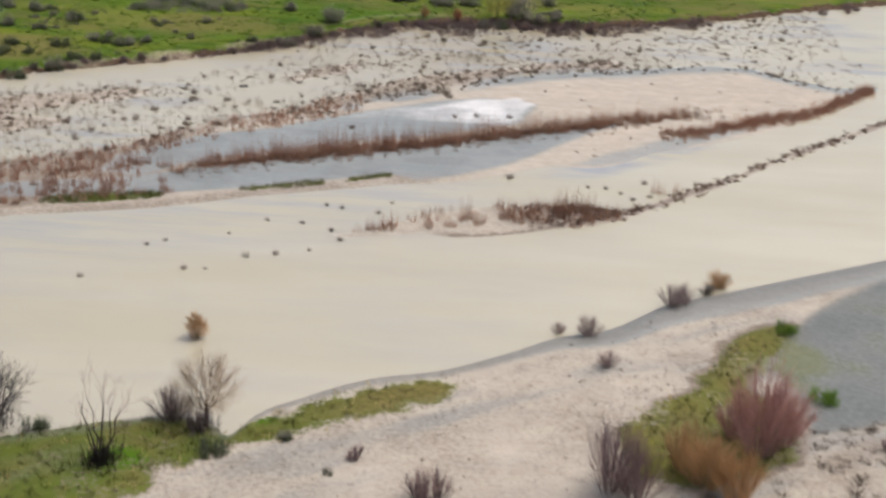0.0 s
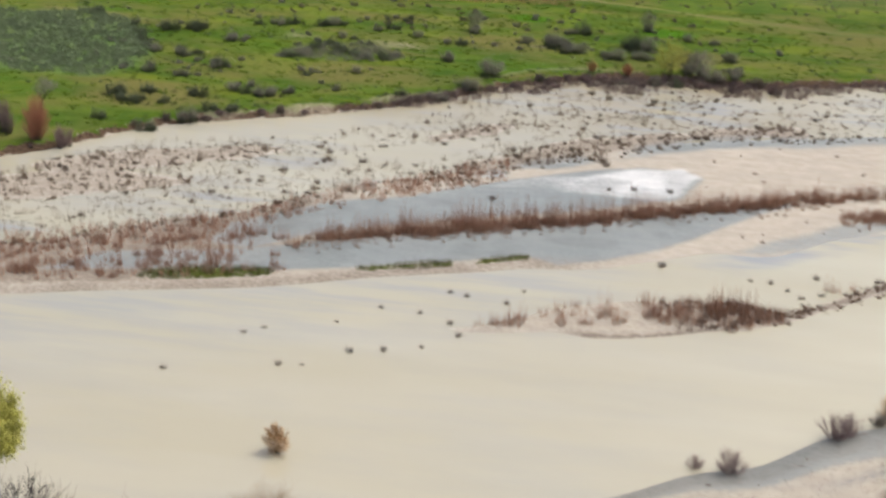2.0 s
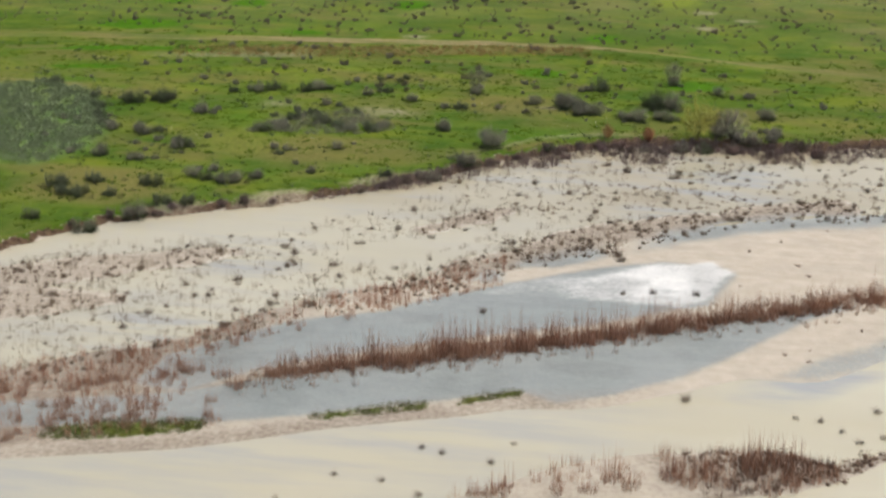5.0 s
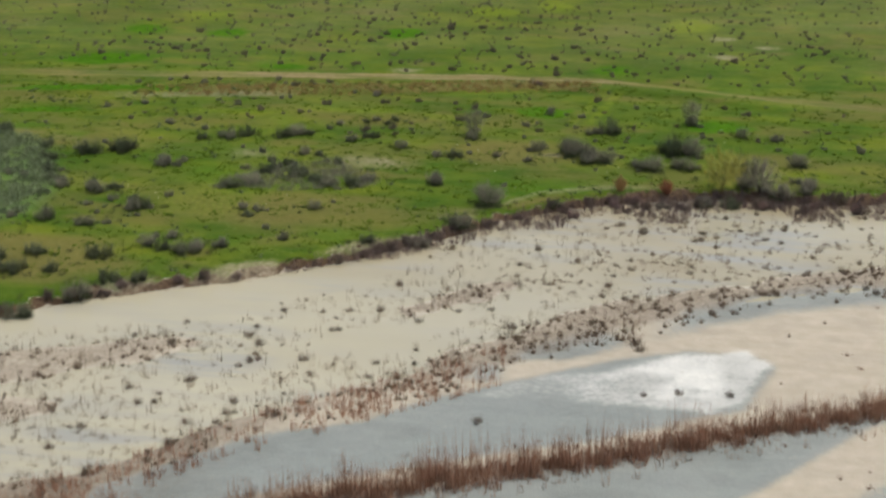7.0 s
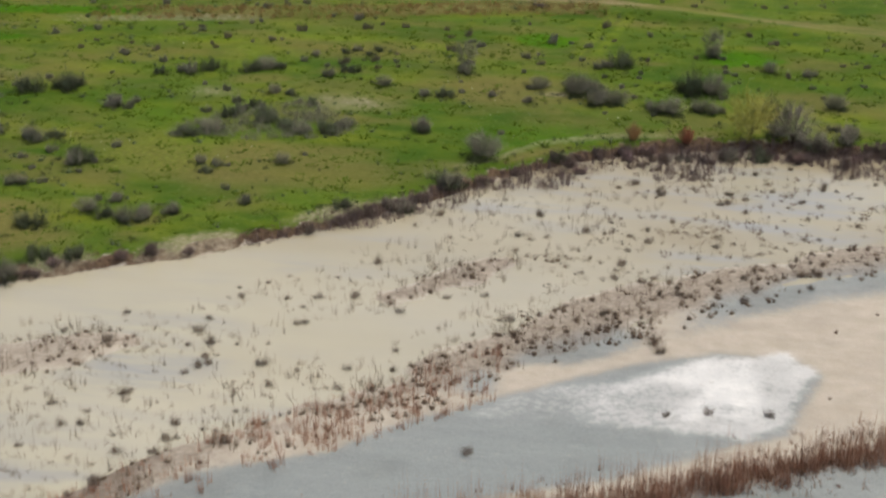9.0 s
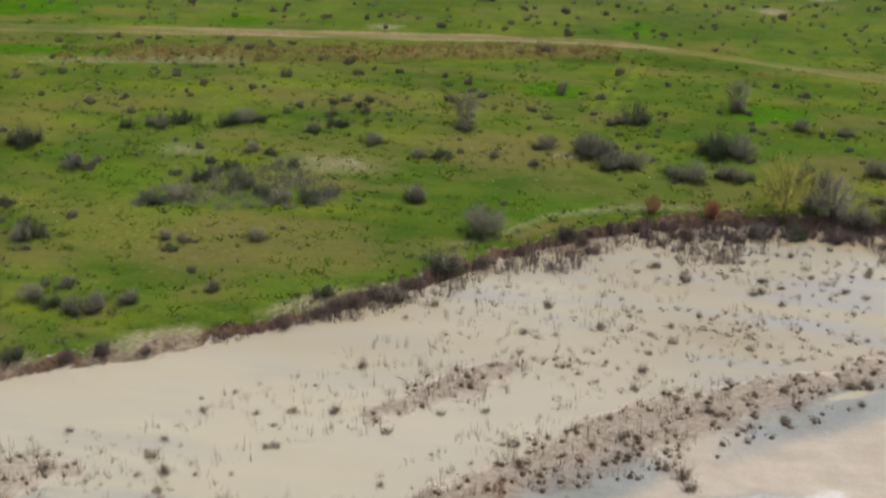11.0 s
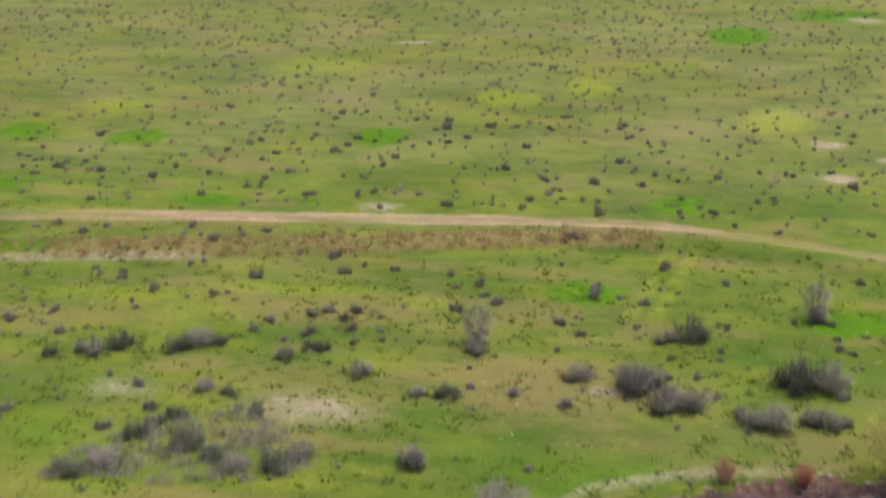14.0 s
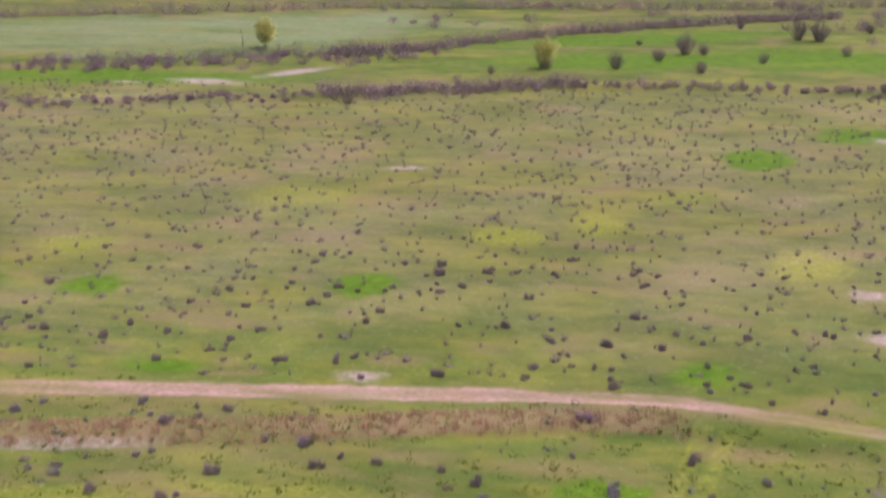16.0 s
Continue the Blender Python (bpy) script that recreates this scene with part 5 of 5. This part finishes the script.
def plant_tuft(x, y, size, label, group, category="grass tuft"):
    z = max(ground_at(x, y), -0.04)
    tagged(new("marsh_tuft", TUFTS[rnd.integers(0, 5)]), label, category, group).matrix_basis = placed(x, y, size, size * rnd.uniform(0.7, 1.1), z)


# single tufts that stand clear in the water
for x, y, s in ((-23.9, 92.2, 0.9), (5.1, 117, 1.2), (-20.7, 98.4, 0.8), (-19.6, 99.4, 0.7), (-17.4, 94.4, 0.9), (-16.0, 94.6, 0.6), (-13.6, 97.2, 0.9), (-11.6, 97.9, 0.9), (-9.4, 98.9, 0.6), (-7.4, 101.2, 0.9),
                (-8.2, 103.0, 0.9), (-10.4, 104.2, 0.7), (-13.0, 104.4, 0.7), (-5.0, 107.2, 0.8), (-7.8, 107.8, 0.8), (-9.0, 108.2, 0.8), (-4.1, 109.6, 0.6), (-15.4, 101.4, 0.6), (-20.6, 134.6, 1.3), (-23.4, 134.2, 1.0),
                (-0.6, 140.2, 1.8), (-0.2, 139.2, 1.5), (2.4, 133.2, 1.0), (0.4, 132.6, 0.8), (5.4, 133.4, 0.9), (-8.6, 127.6, 1.1), (20.4, 117.8, 0.9), (14.8, 113.4, 0.9), (16.2, 114.2, 0.9), (11.4, 115.8, 0.8), (12.8, 115.7, 0.8), (16.1, 117.5, 1.0), (13.9, 114.6, 0.7)):
    plant_tuft(x, y, s, "dark tuft of dead grass standing in shallow water", "river tufts")
# tufts of the flooded channel below the far bank
count = 0
while count < 265:
    x = rnd.uniform(-46, 40)
    y = rnd.uniform(float(bar_back(x)) - 1.5, float(far_bank(x)) - 0.4)
    if float(open_water(np.array([x]), np.array([y]))[0]) < rnd.uniform(-0.5, 1.2) and rnd.uniform(-0.9, 0.9) < float(grain(np.array([x]), np.array([y]), 7.0, 61)[0]) + (0.15 if x > -16 else -0.1):
        plant_tuft(x, y, rnd.uniform(0.45, 1.25), "brown tuft of dead grass in the flooded channel", "channel tufts")
        count += 1


def scattered(x, y, blades, size, height, lean=0.4, width=0.03):
    """Many small tufts in one mesh, each of a few pointed blades."""
    n = len(x)
    z = grounds(x, y)
    k = np.repeat(np.arange(n), blades)
    s, h = np.broadcast_to(size, n)[k], np.broadcast_to(height, n)[k] * rnd.uniform(0.5, 1.1, n * blades)
    a, d = rnd.uniform(0, 6.28, n * blades), rnd.uniform(0, 0.5, n * blades) * s
    p0 = np.stack([x[k] + np.cos(a) * d, y[k] + np.sin(a) * d, z[k] - 0.03], -1)
    p1 = p0 + np.stack([np.cos(a) * h * lean * rnd.uniform(0, 1.4, n * blades), np.sin(a) * h * lean * rnd.uniform(0, 1.4, n * blades), h], -1)
    return spikes(p0, p1, width * np.clip(s, 0.3, 3))


def rounded(x, y, pieces, size, height, leaf=0.09):
    """Many small tufts in one mesh: uneven mounds with loose flecks and a few blades."""
    n = len(x)
    z = grounds(x, y)
    size, height = np.broadcast_to(size, n), np.broadcast_to(height, n)
    k = np.repeat(np.arange(n), pieces)
    s, h = size[k], height[k]
    a, d = rnd.uniform(0, 6.28, n * pieces), np.sqrt(rnd.uniform(0, 1, n * pieces))
    spots = np.stack([x[k] + np.cos(a) * d * s * 0.55, y[k] + np.sin(a) * d * s * 0.55, z[k] + h * (1.15 - d**2 * 0.8) * rnd.uniform(0.5, 1.0, n * pieces)], -1)
    return joined(domes(x, y, z, size * 0.5, height * 0.55), flecks(spots, leaf * np.clip(s, 0.3, 2) * rnd.uniform(0.7, 1.3, n * pieces)), scattered(x, y, 3, size, height * 1.1, 0.4, 0.025))


def spiky(x, y, blades, leaves, size, height, leaf=0.07):
    """Many small plants in one mesh: upright blades with loose leaves between them."""
    n = len(x)
    z = grounds(x, y)
    size, height = np.broadcast_to(size, n), np.broadcast_to(height, n)
    k = np.repeat(np.arange(n), leaves)
    a, d = rnd.uniform(0, 6.28, n * leaves), np.sqrt(rnd.uniform(0, 1, n * leaves))
    spots = np.stack([x[k] + np.cos(a) * d * size[k] * 0.5, y[k] + np.sin(a) * d * size[k] * 0.5, z[k] + height[k] * (0.9 - d**2 * 0.6) * rnd.uniform(0.1, 1.0, n * leaves)], -1)
    return joined(flecks(spots, leaf * np.clip(size[k], 0.3, 2) * rnd.uniform(0.7, 1.3, n * leaves)), scattered(x, y, blades, size, height * 1.3, 0.35, 0.022))


def bush_meshes(low_mat, top_mat):
    """A small bush about one metre across: a dense leafy heart and a looser head of dry twigs."""
    def cloud(n, wide, low, high):
        k, a, d = rnd.integers(0, 5, n), rnd.uniform(0, 6.28, n), np.sqrt(rnd.uniform(0, 1, n))
        return hearts[k] + np.stack([np.cos(a) * d * wide, np.sin(a) * d * wide, (low + (high - low) * rnd.uniform(0, 1, n)) * (1 - 0.55 * d**2) * tall[k]], -1)

    a = rnd.uniform(0, 6.28, 5)
    hearts, tall = np.stack([np.cos(a), np.sin(a), 0 * a], -1) * rnd.uniform(0.05, 0.42, (5, 1)), rnd.uniform(0.25, 0.9, 5)
    foot = cloud(110, 0.2, 0.0, 0.3)
    heart = flecks(cloud(170, 0.19, 0.02, 0.65), rnd.uniform(0.05, 0.10, 170))
    head = joined(spikes(foot, foot * (1.35, 1.35, 1) + (0, 0, 0.5) * rnd.uniform(0.4, 1.4, (110, 1)), 0.016),
                  flecks(cloud(60, 0.2, 0.4, 1.1), rnd.uniform(0.03, 0.07, 60)))
    return mesh_of("foliage", heart, low_mat), mesh_of("crown", head, top_mat)


def plant_bushes(count, x0, x1, y0, y1, size, seed, small, large, kinds, label, group):
    """Small bushes strewn unevenly over a stretch of the plan, off the wheel track and back from the bank."""
    made = 0
    while made < count:
        x, y = rnd.uniform(x0, x1), rnd.uniform(y0, y1)
        if abs(y - float(wheel_track(x))) > 1.6 and y > float(far_bank(x)) + 2.5 and rnd.uniform(-0.6, 0.6) < float(grain(np.array([x]), np.array([y * 1.3]), size, seed)[0]):
            wide = small + (large - small) * rnd.uniform(0, 1) ** 1.7
            thing_of("bush", tuple(zip(("foliage", "crown"), kinds[rnd.integers(0, len(kinds))])), placed(x, y, wide, wide * rnd.uniform(0.75, 1.15)), label, "bush", group)
            made += 1


def over(count, x0, x1, y0, y1, keep):
    x, y = rnd.uniform(x0, x1, count), rnd.uniform(y0, y1, count)
    ok = keep(x, y)
    return x[ok], y[ok]


# the smaller tufts of the channel, the fringe of stalks along it, and the tufts of the plain
x, y = over(15000, -56, 44, 100, 190, lambda x, y: (y > bar_back(x) - 2.5) & (y < far_bank(x) - 0.2) & (rnd.uniform(-0.7, 0.5, len(x)) < grain(x, y * 1.4, 7.0, 62) + np.interp(x, (-20, 0, 20), (-0.05, 0.05, 0.1))) & (open_water(x, y) < rnd.uniform(-0.6, 0.5, len(x))))
stuff_of("channel_stubble", joined(rounded(x, y, 9, rnd.uniform(0.15, 0.55, len(x)) * np.interp(x, (-20, -8), (1, 1.35)), rnd.uniform(0.1, 0.3, len(x)) * np.interp(x, (-20, -8), (1, 1.3)), 0.13)), TUFT, "brown stubble of dead grass in the flooded channel", "dead grass")
stuff_of("channel_straw", scattered(x, y, 6, rnd.uniform(0.25, 0.7, len(x)), rnd.uniform(0.2, 0.65, len(x)), 0.2, 0.03), PALE_STALK, "pale dead straw in the flooded channel", "dead grass")
x = rnd.uniform(-21, 28, 3000)
x = x[rnd.uniform(-1.0, 0.9, len(x)) < grain(x, 0 * x, 2.2, 96, 2) + np.interp(x, (-21, -14, 14, 28), (-0.5, 0.1, 0.1, -0.7))]
y = reed_row(x) + rnd.normal(0.4, 1.15, len(x))
stuff_of("reed_bed", scattered(x, y, 4, 0.5, rnd.uniform(0.3, 2.1, len(x)) * np.clip(0.72 + 0.75 * grain(x, 0 * x, 2.0, 100, 2), 0.2, 1.4) * np.interp(x, (-21, -12, 0, 14, 28), (0.5, 0.9, 1.0, 0.85, 0.45)), 0.12, 0.02), REED, "dense dry red-brown reeds in a long row", "reeds")
stuff_of("reed_mat", scattered(x, y, 5, 0.6, rnd.uniform(0.12, 0.5, len(x)), 0.5, 0.03), REED_BASE, "matted dark brown foot of a reed row", "dead grass")
x = rnd.uniform(19, 43, 2000)
x = x[rnd.uniform(-1, 0.8, len(x)) < grain(x, 0 * x, 2.0, 101)]
y = east_row(x) + rnd.normal(0, 0.85, len(x))
stuff_of("east_reed_bed", scattered(x, y, 6, 0.6, rnd.uniform(0.2, 0.9, len(x)), 0.2, 0.028), REED, "dense dark red-brown reeds in a row", "reeds")
x, y = over(1600, -9, 14, 101, 112, lambda x, y: (y > isle_front(x) + np.interp(x, (-9, -3, 1, 8, 11), (0.2, 1.2, 2.4, 1.8, 0.3))) & (y < isle_back(x) - 0.2) & (rnd.uniform(-0.5, 0.8, len(x)) < grain(x, y, 2.0, 99) + 0.02 * x))
stuff_of("island_stalks", scattered(x, y, 7, 0.5, rnd.uniform(0.3, 1.3, len(x)), 0.12, 0.024), REED, "thin light brown stalks on the river island", "dry stalks")
x, y = over(7000, -50, 10, 104, 170, lambda x, y: (y > bar_back(x) - 1.0) & (y < far_bank(x) - 1.5) & (rnd.uniform(-0.8, 0.8, len(x)) < grain(x, y, 8.0, 95)) & (rnd.uniform(-4, 10, len(x)) > x) & (open_water(x, y) < 0))
stuff_of("channel_stalks", scattered(x, y, 5, 0.7, rnd.uniform(0.3, 1.0, len(x)), 0.14, 0.024), PALE_STALK, "thin upright dead stalks standing in the flooded channel", "dead stalks")
x, y = over(60000, -50, 20, 120, 160, lambda x, y: (np.maximum.reduce([inside(SILT_WEST, x, y), inside(SILT_FAR, x, y), inside(SILT_MID, x, y), inside(SILT_EAST, x, y)]) + grain(x, y, 3.4, 14, 4) * 2.6 > -0.2) & (rnd.uniform(0, 1, len(x)) < np.interp(x, (-26, -18), (0.035, 0.08))) & (np.maximum.reduce([inside(SILT_WEST, x, y), inside(SILT_FAR, x, y), inside(SILT_MID, x, y), inside(SILT_EAST, x, y)]) > -2.5))
stuff_of("silt_growth", scattered(x, y, 9, 0.5, rnd.uniform(0.08, 0.3, len(x)), 0.6, 0.03), TUFT, "low brown dead growth on wet silt", "dead grass")
x, y = over(9000, -54, -8, 96, 140, lambda x, y: ((np.abs(y - bar_back(x) + 0.8) < 3.2) | ((x < -24) & (y > bar_front(x) + 2) & (y < bar_back(x)))) & (rnd.uniform(-0.9, 0.6, len(x)) < grain(x, y, 4.0, 63)))
stuff_of("shore_stalks", scattered(x, y, 7, 0.5, rnd.uniform(0.4, 1.1, len(x)), 0.15, 0.03), REED, "thin dry red-brown stalks along a muddy shore", "dry stalks")
x = 12.6 + 38 * rnd.uniform(0, 1, 300) ** 1.15
y = stone_line(x) + rnd.normal(0, 0.65, 300)
stuff_of("drowned_tufts", rounded(x[:240], y[:240], 16, rnd.uniform(0.25, 0.85, 240), rnd.uniform(0.1, 0.35, 240), 0.1), TUFT, "dark dead tufts on a half-drowned gravel line", "dead grass")
x, y = over(16000, -26, 30, 148, 180, lambda x, y: (y < far_bank(x) + 0.4) & (far_bank(x) - y < np.interp(x, (-26, -14, 0, 14, 30), (0.5, 3.5, 6.5, 5.0, 2.5)) * (0.8 + 0.7 * grain(x, y, 3.0, 102))))
stuff_of("bank_stalks", scattered(x, y, 5, 0.5, rnd.uniform(0.3, 1.15, len(x)), 0.2, 0.05), DUSK_TWIG, "thin mauve stalks standing in water below the bank", "dry stalks")
x, y = over(30000, -60, 40, 120, 190, lambda x, y: np.abs(y - far_bank(x) - 0.3) < 0.9)
stuff_of("bank_fringe", scattered(x, y, 8, 0.4, rnd.uniform(0.15, 0.45, len(x)), 0.5, 0.03), REED_BASE, "brown roots and dead grass on the bank face", "dead grass")
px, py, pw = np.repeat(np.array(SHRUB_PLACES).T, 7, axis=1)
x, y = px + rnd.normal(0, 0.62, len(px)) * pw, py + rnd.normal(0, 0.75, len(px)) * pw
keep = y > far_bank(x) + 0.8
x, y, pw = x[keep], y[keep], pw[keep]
stuff_of("undergrowth", spiky(x, y, 6, 26, rnd.uniform(0.3, 0.75, len(x)) * np.clip(pw / 1.6, 0.6, 1.3), rnd.uniform(0.15, 0.5, len(x)), 0.09), SHADED_LOW, "dark grey-green undergrowth round the meadow shrubs", "scrub")
BUSHES = [bush_meshes(SHADED_LOW, SHRUB_TWIG) for _ in range(4)] + [bush_meshes(PLAIN_TUFT, PLAIN_HEAD) for _ in range(4)]
plant_bushes(95, -56, 18, 183, 203, 5.0, 78, 0.5, 1.1, BUSHES[2:6], "small dark grey-green bush in the meadow", "meadow bushes")
plant_bushes(45, -62, 14, 150, 184, 6.0, 79, 0.45, 1.0, BUSHES[:4], "small dark grey-green bush in the meadow", "meadow bushes")
plant_bushes(155, -66, 16, 206.5, 236, 9.0, 64, 0.45, 0.95, BUSHES[4:], "small rounded mauve-grey bush on the plain", "plain bushes")
x, y = over(6200, -125, 42, 207, 308, lambda x, y: (np.abs(y - wheel_track(x)) > 2.0) & (rnd.uniform(-1.0, 0.9, len(x)) < grain(x, y, 9.0, 64) + np.interp(y, (230, 260), (-0.1, 0.35))))
size, tall = rnd.uniform(0.25, 0.75, len(x)) * rnd.choice([0.6, 0.9, 1.2], len(x)), rnd.uniform(0.2, 0.5, len(x))
stuff_of("plain_tufts", rounded(x, y, 12, size, tall, 0.13), PLAIN_TUFT, "small grey-green tufts dotted over the plain", "grass tufts")
stuff_of("plain_stalks", scattered(x, y, 6, size * 0.9, tall * 1.7, 0.3, 0.03), PLAIN_HEAD, "dry mauve-brown stalks of small tufts on the plain", "dead stalks")
x, y = over(9000, -75, 34, 134, 206, lambda x, y: (y > far_bank(x) + 1.2) & (np.abs(y - wheel_track(x)) > 1.6) & (rnd.uniform(-0.9, 0.6, len(x)) < grain(x, y * 1.6, 5.0, 76)))
stuff_of("meadow_grass", scattered(x, y, 9, rnd.uniform(0.4, 1.3, len(x)), rnd.uniform(0.06, 0.24, len(x)), 1.2, 0.09), MEADOW_BLADE, "tussocks of fresh green meadow grass", "grass")

x, y = over(2300, -82, -48, 150, 180, lambda x, y: inside(GROVE, x, y) + grain(x, y, 5.0, 68) > 0.2)
stuff_of("grove_scrub", spiky(x, y, 10, 36, rnd.uniform(0.6, 1.5, len(x)), rnd.uniform(0.3, 0.8, len(x)), 0.09), GROVE_LEAF, "dense low grey-green scrub of a grove", "scrub")
x, y = over(700, -38, -22, 164, 177, lambda x, y: (inside([(-37, 165), (-33, 172), (-29, 175), (-23, 169), (-24, 166.5), (-30, 165)], x, y) + grain(x, y, 3.0, 69) > 0.3) & (rnd.uniform(0, 1, len(x)) < 0.85))
stuff_of("thicket_scrub", spiky(x, y, 10, 36, rnd.uniform(0.4, 1.1, len(x)), rnd.uniform(0.3, 0.7, len(x)), 0.06), SHRUB_TWIG, "low grey-green scrub of a meadow thicket", "scrub")
x, y = over(900, 5, 14, 104, 112, lambda x, y: (y > isle_front(x) + 0.3) & (y < isle_back(x) - 0.3) & (rnd.uniform(5, 11, len(x)) < x + (y - 107) * 0.6))
stuff_of("island_growth", scattered(x, y, 10, 0.5, rnd.uniform(0.15, 0.6, len(x)), 0.5, 0.035), REED_BASE, "brown dead growth matted on a river island", "dead grass")
x, y = over(1700, -75, 36, 146, 206, lambda x, y: (y > far_bank(x) + 1.5) & (np.abs(y - wheel_track(x)) > 1.8) & (rnd.uniform(-0.35, 0.7, len(x)) < grain(x, y * 1.8, 8.0, 65)))
stuff_of("meadow_tufts", rounded(x, y, 18, rnd.uniform(0.3, 0.9, len(x)) * rnd.choice([0.5, 0.8, 1.1], len(x)), rnd.uniform(0.15, 0.4, len(x)), 0.12), MEADOW_TUFT, "small dark grey-green tufts in the meadow", "grass tufts")
x, y = over(1600, -54, -8, 193, 205, lambda x, y: (y - terrace(x) > -0.2) & (y - terrace(x) < 3.0))
stuff_of("terrace_grass", scattered(x, y, 10, 0.7, rnd.uniform(0.3, 0.65, len(x)), 0.3, 0.035), STRAW, "tall dry straw-coloured grass along an earth step", "dry grass")
x, y = over(16000, -31, -4, 102, 120, lambda x, y: green_fringe(x, y, 0.1 + 0.3 * grain(x, y, 1.5, 104)) > 0.4)
stuff_of("fringe_grass", scattered(x, y, 6, 0.4, rnd.uniform(0.1, 0.45, len(x)), 0.4, 0.03), GRASS_BLADE, "olive-green grass along the edge of a gravel bar", "grass")
x, y = over(6500, -40, 30, 55, 92, lambda x, y: (np.maximum.reduce([inside(SHORE_GREEN, x, y), inside(WEST_GREEN, x, y), inside(GREEN_ISLET, x, y)]) > 0.1))
stuff_of("shore_grass", scattered(x, y, 10, 0.5, rnd.uniform(0.15, 0.5, len(x)), 0.5, 0.03), GRASS_BLADE, "rough green and yellow grass on the near shore", "grass")
x, y = over(1700, -40, 30, 55, 92, lambda x, y: (np.maximum.reduce([inside(SHORE_GREEN, x, y), inside(WEST_GREEN, x, y), inside(GREEN_ISLET, x, y)]) > -0.5) & (grain(x, y, 3.0, 77) > -0.2))
stuff_of("shore_straw", scattered(x, y, 9, 0.5, rnd.uniform(0.12, 0.5, len(x)), 0.6, 0.03), DRY_GRASS, "straw-coloured dead grass on the near shore", "dry grass")
x, y = over(280, -30, 30, 62, 90, lambda x, y: (y < near_shore(x) - 1.0) & (rnd.uniform(-0.6, 0.9, len(x)) < grain(x, y, 4.0, 72)) & (inside(POND, x, y) < -0.3))
stuff_of("sand_debris", joined(rounded(x, y, 5, rnd.uniform(0.06, 0.3, len(x)), rnd.uniform(0.03, 0.12, len(x)), 0.2)), TUFT, "small dead tufts and drift strewn over the sand", "debris")
x, y = over(9000, -30, 32, 60, 90, lambda x, y: (y < near_shore(x) - 0.8) & (inside(POND, x, y) < -0.2) & (np.maximum.reduce([inside(SHORE_GREEN, x, y), inside(WEST_GREEN, x, y), inside(GREEN_ISLET, x, y)]) > rnd.uniform(-6.5, -0.2, len(x))))
stuff_of("sand_stubble", scattered(x, y, 6, 0.35, rnd.uniform(0.05, 0.28, len(x)), 0.7, 0.025), TUFT, "sparse brown stubble on the sand beside the grass", "dead grass")
x, y = over(420, 18, 34, 60, 77, lambda x, y: (inside(POND, x, y) < 0.2) & (grain(x, y, 2.5, 97) > -0.2))
stuff_of("gravel_scrub", scattered(x, y, 26, rnd.uniform(0.3, 0.9, len(x)), rnd.uniform(0.15, 0.45, len(x)), 0.7, 0.025), TUFT, "dark dead scrub strewn over coarse gravel", "dead scrub")
x, y = over(130, 8, 42, 122, 158, lambda x, y: (y > bar_front(x) + 0.8) & (y < bar_back(x) - 0.5) & (rnd.uniform(-0.5, 0.8, len(x)) < grain(x, y, 4.0, 73) + 0.5 * np.exp(-((y - 0.78 * x - 123) / 2.5) ** 2)))
stuff_of("bar_tufts", rounded(x, y, 12, rnd.uniform(0.15, 0.6, len(x)), rnd.uniform(0.08, 0.35, len(x)), 0.11), REED_BASE, "brown dead tufts strewn over a sand bar", "dead grass")
x, y = over(420, -45, 8, 160, 196, lambda x, y: (grain(x, y, 6.0, 66) > 0.25) & (y > far_bank(x) + 2))
stuff_of("wildflowers", flecks(np.stack([x, y, grounds(x, y) + 0.35], -1), 0.07), PETAL, "small white wild flowers in the meadow", "flowers")
